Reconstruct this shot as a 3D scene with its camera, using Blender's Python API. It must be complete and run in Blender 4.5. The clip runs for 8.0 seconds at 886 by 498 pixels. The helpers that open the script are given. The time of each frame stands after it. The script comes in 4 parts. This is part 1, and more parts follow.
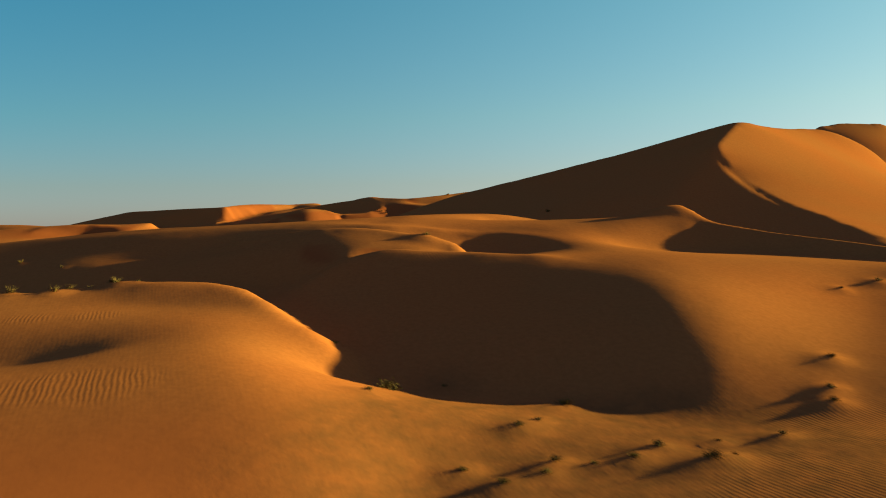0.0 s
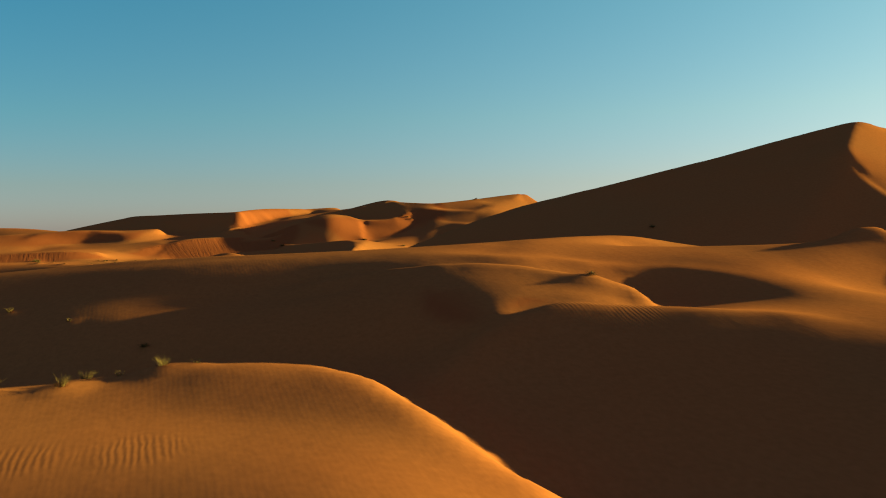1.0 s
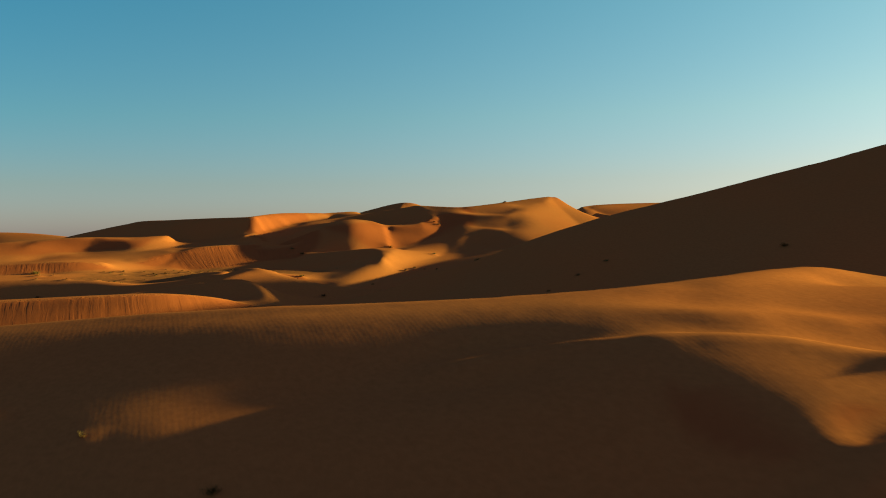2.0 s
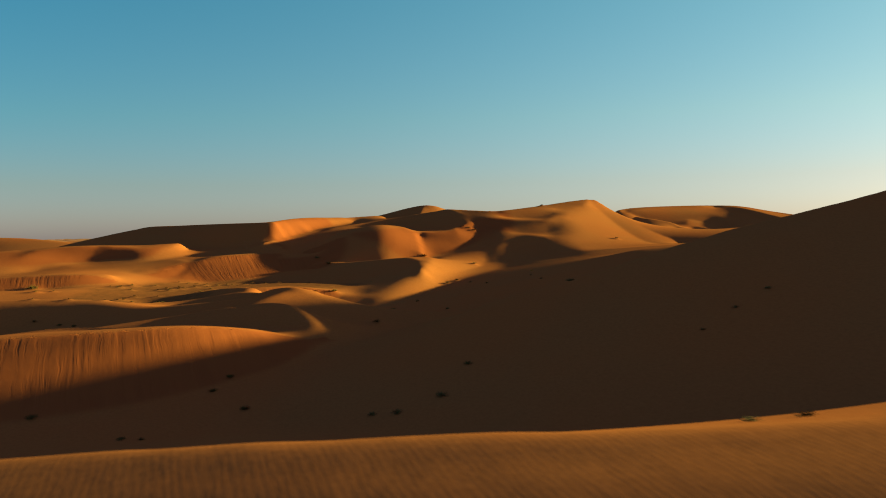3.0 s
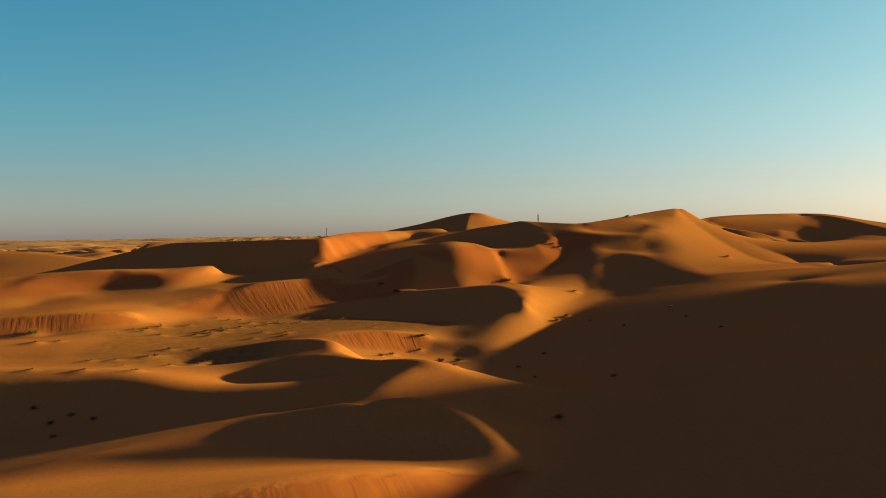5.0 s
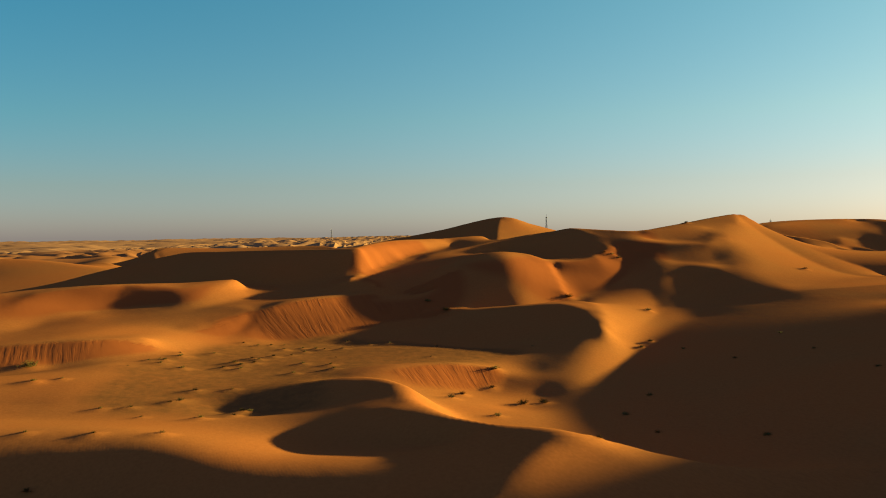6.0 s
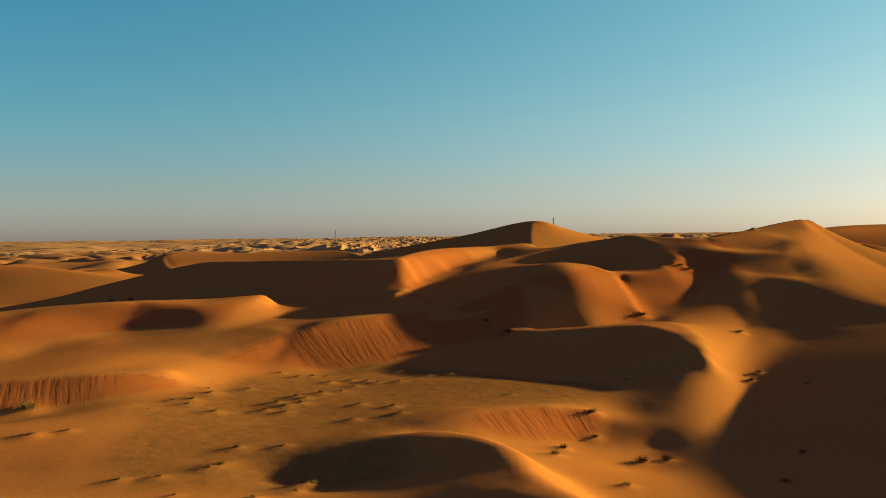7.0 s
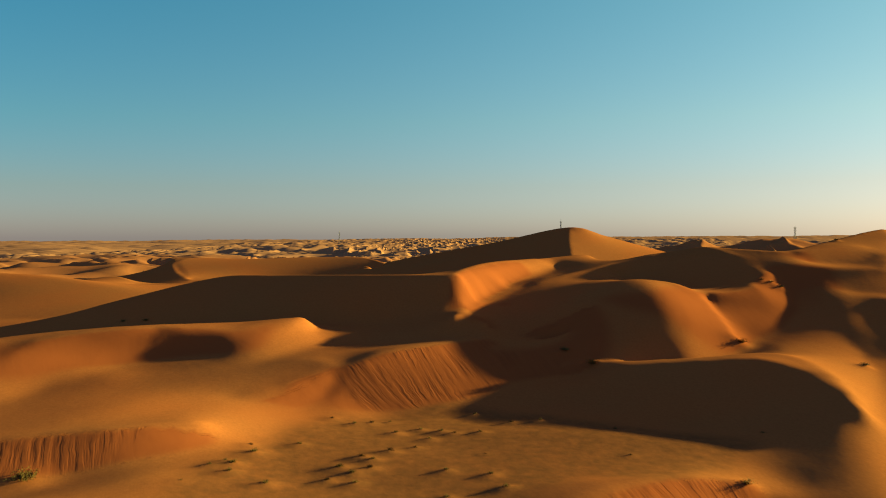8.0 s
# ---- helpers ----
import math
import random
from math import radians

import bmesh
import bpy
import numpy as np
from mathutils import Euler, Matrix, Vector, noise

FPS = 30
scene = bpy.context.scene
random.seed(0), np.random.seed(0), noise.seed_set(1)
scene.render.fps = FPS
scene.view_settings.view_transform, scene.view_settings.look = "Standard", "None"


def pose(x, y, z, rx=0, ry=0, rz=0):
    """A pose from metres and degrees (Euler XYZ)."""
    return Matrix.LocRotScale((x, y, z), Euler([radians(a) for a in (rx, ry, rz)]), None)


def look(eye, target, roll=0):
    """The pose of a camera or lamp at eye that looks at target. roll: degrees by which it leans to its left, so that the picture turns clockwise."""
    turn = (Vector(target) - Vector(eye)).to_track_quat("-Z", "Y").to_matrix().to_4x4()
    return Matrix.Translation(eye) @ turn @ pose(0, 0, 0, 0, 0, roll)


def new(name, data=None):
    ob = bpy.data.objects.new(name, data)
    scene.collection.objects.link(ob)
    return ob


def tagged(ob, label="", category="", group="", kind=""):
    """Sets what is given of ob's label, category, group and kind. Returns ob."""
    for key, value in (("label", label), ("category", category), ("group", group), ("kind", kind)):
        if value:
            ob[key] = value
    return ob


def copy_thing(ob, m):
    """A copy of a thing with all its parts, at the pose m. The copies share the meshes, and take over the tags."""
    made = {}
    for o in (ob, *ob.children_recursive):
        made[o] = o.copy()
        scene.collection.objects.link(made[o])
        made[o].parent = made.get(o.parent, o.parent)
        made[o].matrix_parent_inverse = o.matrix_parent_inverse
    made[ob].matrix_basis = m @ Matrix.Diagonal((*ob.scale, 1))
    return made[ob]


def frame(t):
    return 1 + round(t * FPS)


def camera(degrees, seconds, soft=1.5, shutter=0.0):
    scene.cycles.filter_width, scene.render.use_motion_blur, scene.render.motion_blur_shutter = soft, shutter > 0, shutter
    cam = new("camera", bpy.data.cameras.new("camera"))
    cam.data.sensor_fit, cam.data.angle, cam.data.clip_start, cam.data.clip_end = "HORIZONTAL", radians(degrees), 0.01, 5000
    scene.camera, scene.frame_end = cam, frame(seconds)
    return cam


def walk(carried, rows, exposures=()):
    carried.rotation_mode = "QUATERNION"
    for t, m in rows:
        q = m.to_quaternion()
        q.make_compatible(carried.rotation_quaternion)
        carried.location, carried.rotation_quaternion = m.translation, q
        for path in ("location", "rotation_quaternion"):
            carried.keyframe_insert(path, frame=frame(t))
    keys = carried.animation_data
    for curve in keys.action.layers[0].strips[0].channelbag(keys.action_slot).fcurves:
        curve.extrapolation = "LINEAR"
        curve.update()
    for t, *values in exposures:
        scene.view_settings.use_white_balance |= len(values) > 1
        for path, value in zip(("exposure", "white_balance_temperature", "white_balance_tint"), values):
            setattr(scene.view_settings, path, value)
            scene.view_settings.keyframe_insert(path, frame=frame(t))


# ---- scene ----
cam = camera(58.0, 8.0, soft=1.0, shutter=0.3)
# seconds, place in metres, turn in degrees
ROWS = [
    (0.0, 0.00, 0.00, 30.00, 88.715, 1.323, -0.192),
    (0.5, -4.80, 9.54, 31.16, 88.750, 1.026, -0.287),
    (1.0, -10.23, 20.49, 32.41, 88.772, 0.973, -0.353),
    (1.5, -14.27, 28.74, 33.64, 88.695, 0.946, -0.341),
    (3.0, -28.17, 58.01, 36.24, 88.775, 0.968, -0.333),
    (3.5, -32.25, 66.20, 37.30, 88.764, 1.007, -0.335),
    (4.0, -37.17, 75.93, 38.37, 88.798, 1.003, -0.353),
    (4.5, -41.26, 84.05, 39.40, 88.768, 0.991, -0.334),
    (6.0, -54.32, 111.64, 42.00, 88.885, 0.826, -0.097),
    (6.5, -58.23, 119.67, 42.55, 88.942, 0.772, -0.016),
    (7.0, -62.94, 128.98, 43.41, 88.937, 0.692, 0.015),
    (7.5, -67.09, 137.20, 44.06, 88.992, 0.566, 0.021),
    (8.0, -71.74, 146.51, 44.97, 89.065, 0.342, 0.115),
]
walk(cam, [(t, pose(*row)) for t, *row in ROWS], exposures=[(0.0, 2.08), (8.0, 2.08)])

# ---- world and sun ----
SUN_HEIGHT, SUN_TURN = 8.5, 66.5
world = bpy.data.worlds.new("desert_sky")
scene.world = world
world.use_nodes = True
wn, wl = world.node_tree.nodes, world.node_tree.links
wn.clear()
sky = wn.new("ShaderNodeTexSky")
sky.sky_type = "NISHITA"
sky.sun_disc = False
sky.sun_elevation, sky.sun_rotation = radians(SUN_HEIGHT), radians(SUN_TURN)
sky.air_density, sky.dust_density, sky.ozone_density = 1.0, 0.5, 3.0
back = wn.new("ShaderNodeBackground")
back.inputs["Strength"].default_value = 0.039
wout = wn.new("ShaderNodeOutputWorld")
# dust over the horizon: greyer low down, teal away from the sun and paler towards it
rise_at = wn.new("ShaderNodeTexCoord")
split = wn.new("ShaderNodeSeparateXYZ")
wl.new(rise_at.outputs["Generated"], split.inputs[0])


def dust(stops):
    ramp = wn.new("ShaderNodeValToRGB")
    first, *others = stops
    ramp.color_ramp.elements[0].position, ramp.color_ramp.elements[0].color = first[0], (*first[1:], 1)
    ramp.color_ramp.elements[1].position, ramp.color_ramp.elements[1].color = others[-1][0], (*others[-1][1:], 1)
    for spot, *shade in others[:-1]:
        ramp.color_ramp.elements.new(spot).color = (*shade, 1)
    wl.new(split.outputs["Z"], ramp.inputs["Fac"])
    return ramp.outputs["Color"]


away = dust(((0.0, 0.92, 0.90, 1.38), (0.06, 0.84, 0.88, 0.97), (0.14, 0.63, 1.00, 0.95), (0.3, 0.40, 1.10, 1.04), (0.7, 1.5, 0.88, 0.9)))
towards = dust(((0.0, 0.78, 0.88, 1.30), (0.06, 0.94, 0.86, 0.92), (0.14, 1.00, 1.02, 0.855), (0.3, 0.90, 1.18, 0.90), (0.7, 1.5, 0.88, 0.9)))
facing = wn.new("ShaderNodeVectorMath")
facing.operation = "DOT_PRODUCT"
facing.inputs[1].default_value = (math.sin(radians(SUN_TURN)), math.cos(radians(SUN_TURN)), 0)
wl.new(rise_at.outputs["Generated"], facing.inputs[0])
side = wn.new("ShaderNodeMapRange")
side.inputs["From Min"].default_value, side.inputs["From Max"].default_value = -0.12, 0.78
wl.new(facing.outputs["Value"], side.inputs["Value"])
veil = wn.new("ShaderNodeMix")
veil.data_type = "RGBA"
wl.new(side.outputs[0], veil.inputs[0])
wl.new(away, veil.inputs[6])
wl.new(towards, veil.inputs[7])
tint = wn.new("ShaderNodeMix")
tint.data_type, tint.blend_type = "RGBA", "MULTIPLY"
tint.inputs["Factor"].default_value = 1.0
wl.new(veil.outputs[2], tint.inputs[7])
wl.new(sky.outputs["Color"], tint.inputs[6])
wl.new(tint.outputs[2], back.inputs["Color"])
wl.new(back.outputs["Background"], wout.inputs["Surface"])

sun_data = bpy.data.lights.new("sun", "SUN")
sun_data.energy, sun_data.angle, sun_data.color = 4.7, radians(1.2), (1.0, 0.92, 0.26)
sun = new("sun", sun_data)
turn, rise = radians(SUN_TURN), radians(SUN_HEIGHT)
SUN_WAY = Vector((math.sin(turn) * math.cos(rise), math.cos(turn) * math.cos(rise), math.sin(rise)))
sun.matrix_world = look(SUN_WAY * 600, (0, 0, 0))

# ---- materials ----
def material(name):
    m = bpy.data.materials.new(name)
    m.use_nodes = True
    n, l = m.node_tree.nodes, m.node_tree.links
    return m, n, l, n["Principled BSDF"]


def node(n, kind, **values):
    """A node with the values of its named inputs."""
    made = n.new(kind)
    for key, value in values.items():
        made.inputs[key.replace("_", " ")].default_value = value
    return made


def maths(n, l, what, a, b):
    made = n.new("ShaderNodeMath")
    made.operation = what
    for k, v in enumerate((a, b)):
        if isinstance(v, (int, float)):
            made.inputs[k].default_value = v
        else:
            l.new(v, made.inputs[k])
    return made.outputs[0]


def mixed(n, l, factor, a, b, blend="MIX"):
    made = n.new("ShaderNodeMix")
    made.data_type, made.blend_type = "RGBA", blend
    for k, v in ((0, factor), (6, a), (7, b)):
        if isinstance(v, (int, float, tuple)):
            made.inputs[k].default_value = v
        else:
            l.new(v, made.inputs[k])
    return made.outputs[2]


def dune_sand():
    """Rippled quartz sand; redder and furrowed where it slides."""
    m, n, l, bsdf = material("dune_sand")
    place = n.new("ShaderNodeNewGeometry").outputs["Position"]

    def noise_at(scale, detail=3.0, rough=0.5, where=place):
        made = node(n, "ShaderNodeTexNoise", Scale=scale, Detail=detail, Roughness=rough)
        l.new(where, made.inputs["Vector"])
        return made.outputs["Fac"]

    def named(name):
        made = n.new("ShaderNodeAttribute")
        made.attribute_name = name
        return made.outputs["Fac"]

    along, down, loose, cut = named("along"), named("down"), named("loose"), named("cut")
    # furrows run down the sliding faces
    wander = maths(n, l, "MULTIPLY", noise_at(0.35), 0.7)
    joined = n.new("ShaderNodeCombineXYZ")
    l.new(maths(n, l, "ADD", along, wander), joined.inputs[0])
    l.new(maths(n, l, "MULTIPLY", down, 0.10), joined.inputs[1])
    furrow = noise_at(1.25, 3.5, 0.55, joined.outputs[0])
    ramp = n.new("ShaderNodeMapRange")
    ramp.inputs["From Min"].default_value, ramp.inputs["From Max"].default_value = 0.36, 0.60
    ramp.interpolation_type = "SMOOTHSTEP"
    l.new(furrow, ramp.inputs["Value"])
    uneven = n.new("ShaderNodeMapRange")
    uneven.inputs["From Min"].default_value, uneven.inputs["From Max"].default_value = 0.38, 0.62
    uneven.inputs["To Min"].default_value = 0.2
    l.new(noise_at(0.3, 2.0), uneven.inputs["Value"])
    cut = maths(n, l, "MULTIPLY", cut, uneven.outputs[0])
    furrows = maths(n, l, "MULTIPLY", ramp.outputs[0], cut)
    # broad and fine variation of colour
    broad = node(n, "ShaderNodeMapRange")
    broad.inputs["From Min"].default_value, broad.inputs["From Max"].default_value = 0.35, 0.65
    l.new(noise_at(0.06, 4.0), broad.inputs["Value"])
    base = mixed(n, l, broad.outputs[0], (0.270, 0.0915, 0.0302, 1), (0.293, 0.0885, 0.0278, 1))
    grain = node(n, "ShaderNodeMapRange")
    grain.inputs["From Min"].default_value, grain.inputs["From Max"].default_value = 0.3, 0.7
    grain.inputs["To Min"].default_value, grain.inputs["To Max"].default_value = 0.88, 1.1
    l.new(noise_at(3.5, 6.0, 0.65), grain.inputs["Value"])
    base = mixed(n, l, 1.0, base, grain.outputs[0], "MULTIPLY")
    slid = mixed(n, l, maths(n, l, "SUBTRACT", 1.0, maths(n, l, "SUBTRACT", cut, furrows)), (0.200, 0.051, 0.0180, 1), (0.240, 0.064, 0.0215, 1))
    # coarse lag sand in the hollows
    litter = node(n, "ShaderNodeMapRange")
    litter.inputs["From Min"].default_value, litter.inputs["From Max"].default_value = 0.35, 0.65
    litter.inputs["To Min"].default_value = 0.45
    l.new(noise_at(0.9, 5.0, 0.65), litter.inputs["Value"])
    base = mixed(n, l, maths(n, l, "MULTIPLY", named("coarse"), litter.outputs[0]), base, (0.150, 0.058, 0.0225, 1))
    # distance haze put into the sand colour, paler towards the horizon
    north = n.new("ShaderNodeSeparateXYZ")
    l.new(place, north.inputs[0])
    far_haze = n.new("ShaderNodeMapRange")
    far_haze.inputs["From Min"].default_value, far_haze.inputs["From Max"].default_value = 480, 1100
    l.new(maths(n, l, "ADD", north.outputs["Y"], maths(n, l, "MULTIPLY", noise_at(0.01), 160.0)), far_haze.inputs["Value"])
    base = mixed(n, l, far_haze.outputs[0], base, (0.310, 0.142, 0.078, 1))
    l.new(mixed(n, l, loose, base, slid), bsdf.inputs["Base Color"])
    bsdf.inputs["Roughness"].default_value = 0.92
    bsdf.inputs["Specular IOR Level"].default_value = 0.0
    # wind ripples, stronger in some patches, and a soft unevenness
    wave = node(n, "ShaderNodeTexWave", Scale=2.6, Distortion=4.5, Detail=2.0)
    wave.inputs["Detail Scale"].default_value = 0.5
    wave.bands_direction = "DIAGONAL"
    flat = n.new("ShaderNodeVectorMath")
    flat.operation = "MULTIPLY"
    flat.inputs[1].default_value = (1.0, 0.35, 0.0)
    l.new(place, flat.inputs[0])
    l.new(flat.outputs[0], wave.inputs["Vector"])
    ripple = maths(n, l, "MULTIPLY", wave.outputs["Fac"], maths(n, l, "ADD", maths(n, l, "MULTIPLY", named("rippled"), 0.0033), 0.0004))
    ripple = maths(n, l, "MULTIPLY", ripple, maths(n, l, "SUBTRACT", 1.0, loose))
    height = maths(n, l, "ADD", ripple, maths(n, l, "MULTIPLY", noise_at(0.55, 5.0, 0.5), 0.02))
    height = maths(n, l, "ADD", height, maths(n, l, "MULTIPLY", furrows, 0.05))
    rough_ground = maths(n, l, "MULTIPLY", named("coarse"), maths(n, l, "MULTIPLY", noise_at(0.8, 4.0, 0.55), 0.03))
    height = maths(n, l, "ADD", height, rough_ground)
    bump = n.new("ShaderNodeBump")
    bump.inputs["Strength"].default_value, bump.inputs["Distance"].default_value = 1.0, 1.0
    l.new(height, bump.inputs["Height"])
    l.new(bump.outputs["Normal"], bsdf.inputs["Normal"])
    return m


sand = dune_sand()


def plain(name, low, high, scale, rough, metal=0.0):
    """A matt surface whose colour wanders between two tones."""
    m, n, l, bsdf = material(name)
    made = node(n, "ShaderNodeTexNoise", Scale=scale, Detail=4.0)
    l.new(n.new("ShaderNodeTexCoord").outputs["Object"], made.inputs["Vector"])
    l.new(mixed(n, l, made.outputs["Fac"], low, high), bsdf.inputs["Base Color"])
    bsdf.inputs["Roughness"].default_value = rough
    bsdf.inputs["Metallic"].default_value = metal
    bsdf.inputs["Specular IOR Level"].default_value = 0.05
    return m


twig_bark = plain("twig_bark", (0.08, 0.040, 0.016, 1), (0.14, 0.072, 0.028, 1), 9, 0.9)
shrub_leaf = plain("shrub_leaf", (0.070, 0.043, 0.013, 1), (0.125, 0.080, 0.024, 1), 7, 0.8)
dry_straw = plain("dry_straw", (0.125, 0.075, 0.026, 1), (0.20, 0.128, 0.045, 1), 6, 0.8)
galvanised_steel = plain("galvanised_steel", (0.15, 0.14, 0.14, 1), (0.21, 0.20, 0.20, 1), 0.5, 0.7)

# ---- the ground: one sheet of dunes ----
def lattice(x, y, seed):
    """Smooth noise between -1 and 1 over the plan."""
    rng = np.random.RandomState(seed)
    table = rng.uniform(-1, 1, (256, 256))
    xi, yi = np.floor(x).astype(int), np.floor(y).astype(int)
    u, v = x - xi, y - yi
    u, v = u * u * u * (u * (u * 6 - 15) + 10), v * v * v * (v * (v * 6 - 15) + 10)
    a, b = table[xi & 255, yi & 255], table[(xi + 1) & 255, yi & 255]
    c, d = table[xi & 255, (yi + 1) & 255], table[(xi + 1) & 255, (yi + 1) & 255]
    return (a * (1 - u) + b * u) * (1 - v) + (c * (1 - u) + d * u) * v


def ease(v, low, high):
    w = np.clip((v - low) / (high - low), 0, 1)
    return w * w * (3 - 2 * w)


def spline(points, step):
    """A smooth line through the given places, as an array of x, y, z."""
    p = np.array(points, float)
    if len(p) == 1:
        return p
    p = np.vstack([2 * p[0] - p[1], p, 2 * p[-1] - p[-2]])
    out = []
    for i in range(1, len(p) - 2):
        a, b, c, d = p[i - 1], p[i], p[i + 1], p[i + 2]
        count = max(2, int(np.hypot(*(c - b)[:2]) / step))
        s = (np.arange(count) / count)[:, None]
        out.append(0.5 * (2 * b + (c - a) * s + (2 * a - 5 * b + 4 * c - d) * s * s + (3 * b - a - 3 * c + d) * s ** 3))
    out.append(p[-2:-1])
    return np.vstack(out)


STEP = 0.55
GX, GY = np.arange(-200, 150.01, STEP), np.arange(-10, 440.01, STEP)
LINES = []


def crest(*places):
    """A sharp crest, from place to place."""
    LINES.append((spline(places, STEP / 2), "sharp"))


def back(*places):
    """A rounded back of sand."""
    LINES.append((spline(places, STEP / 2), "round"))


def foot(*places):
    """Where a slope runs out on the ground."""
    LINES.append((spline(places, STEP / 2), "foot"))


def blur(a, sigma):
    """A Gaussian blur over sigma cells."""
    r = int(3 * sigma + 1)
    k = np.exp(-0.5 * (np.arange(-r, r + 1) / sigma) ** 2)
    k /= k.sum()
    for axis in (0, 1):
        pad = [(0, 0), (0, 0)]
        pad[axis] = (r, r)
        b = np.pad(a, pad, mode="edge")
        n = a.shape[axis]
        a = sum(w * (b[i:i + n] if axis == 0 else b[:, i:i + n]) for i, w in enumerate(k))
    return a


FACES = []
EAST = (math.sin(radians(SUN_TURN)), math.cos(radians(SUN_TURN)))


def face(rise, *outline):
    """A stretch of the plan, given by its outline, on which the sand rises towards the east at an even grade."""
    FACES.append((rise, np.array(outline, float)))


def inside(outline, x, y):
    """Which places of a grid lie inside a closed outline."""
    held = np.zeros(x.shape, dtype=bool)
    for (ax, ay), (bx, by) in zip(outline, np.roll(outline, -1, 0)):
        if ay != by:
            held ^= ((y < ay) != (y < by)) & (x < ax + (y - ay) * (bx - ax) / (by - ay))
    return held


def pooled(a, level, nx, ny):
    """The means of a sheet over blocks of level cells."""
    b = np.pad(a, ((0, nx * level - a.shape[0]), (0, ny * level - a.shape[1])), mode="edge")
    return b.reshape(nx, level, ny, level).mean((1, 3))


def settle(lines, edge):
    """Sand between the lines settles to even slopes, and to the grades of the faces, from a coarse sheet to a fine one."""
    z = None
    held, grade = np.zeros(edge.shape), np.zeros(edge.shape)
    for rise, outline in FACES:
        i0, i1 = np.searchsorted(GX, [outline[:, 0].min(), outline[:, 0].max()])
        j0, j1 = np.searchsorted(GY, [outline[:, 1].min(), outline[:, 1].max()])
        px, py = np.meshgrid(GX[i0:i1], GY[j0:j1], indexing="ij")
        within = inside(outline, px, py)
        held[i0:i1, j0:j1][within], grade[i0:i1, j0:j1][within] = 0.93, rise
    for level in (32, 16, 8, 4, 2, 1):
        nx, ny = -(-len(GX) // level), -(-len(GY) // level)
        total, count = np.zeros((nx, ny)), np.zeros((nx, ny))
        for line, kind in lines:
            i = np.clip(((line[:, 0] - GX[0]) / (STEP * level) + (0.5 if level == 1 else 0)).astype(int), 0, nx - 1)
            j = np.clip(((line[:, 1] - GY[0]) / (STEP * level) + (0.5 if level == 1 else 0)).astype(int), 0, ny - 1)
            np.add.at(total, (i, j), line[:, 2])
            np.add.at(count, (i, j), 1)
        fixed = count > 0
        want = total / np.maximum(count, 1)
        rim = edge[::level, ::level][:nx, :ny]
        if z is None:
            z = np.full((nx, ny), 26.0)
        else:
            z = np.repeat(np.repeat(z, 2, 0), 2, 1)[:nx, :ny]
        w = pooled(held, level, nx, ny)
        climb = pooled(held * grade, level, nx, ny) / np.maximum(w, 1e-6) * STEP * level
        wx, wy = 0.5 * (w[1:] + w[:-1]), 0.5 * (w[:, 1:] + w[:, :-1])
        for sweep in range(400 if level > 1 else 220):
            z[fixed] = want[fixed]
            z[0], z[-1], z[:, 0], z[:, -1] = rim[0], rim[-1], rim[:, 0], rim[:, -1]
            # the pull on each cell: level ground outside the faces, the given grade inside
            pull = z[2:, 1:-1] + z[:-2, 1:-1] + z[1:-1, 2:] + z[1:-1, :-2] - 4 * z[1:-1, 1:-1]
            if level <= 16:
                ex, ey = wx * np.diff(z, axis=0), wy * np.diff(z, axis=1)
                pull -= ex[1:, 1:-1] - ex[:-1, 1:-1] + ey[1:-1, 1:] - ey[1:-1, :-1]
                gap = np.zeros((nx, ny))
                gap[1:-1, 1:-1] = w[1:-1, 1:-1] * (climb[1:-1, 1:-1] - 0.5 * (EAST[0] * (z[2:, 1:-1] - z[:-2, 1:-1]) + EAST[1] * (z[1:-1, 2:] - z[1:-1, :-2])))
                pull -= 0.5 * (EAST[0] * (gap[2:, 1:-1] - gap[:-2, 1:-1]) + EAST[1] * (gap[1:-1, 2:] - gap[1:-1, :-2]))
            z[1:-1, 1:-1] += 0.25 * pull
        z[fixed] = want[fixed]
    return z


# the high dune: its ridge to the valley, the knife edge, its lit flank
crest((82, 212, 40), (92, 214, 46), (100.9, 215.0, 55.0), (106.2, 218.0, 56.4), (111.5, 221.0, 57.3), (119.4, 224.0, 57.4), (126.8, 227.0, 57.3), (136, 232, 53), (143, 236, 50))
crest((100.7, 180.0, 42.7), (90.0, 176.0, 47.0), (79.8, 170.0, 49.6), (74.4, 166.0, 49.3), (67.0, 157.0, 48.4), (59.0, 148.0, 47.9), (51.6, 139.4, 47.7), (42, 143.5, 45.5), (33, 143.5, 43.2), (24, 142.5, 41.1), (16, 141, 39.2), (8, 140, 37.4), (2, 140.5, 36), (-6, 142.5, 33.5), (-14, 147, 30.4), (-21, 153, 28.1))

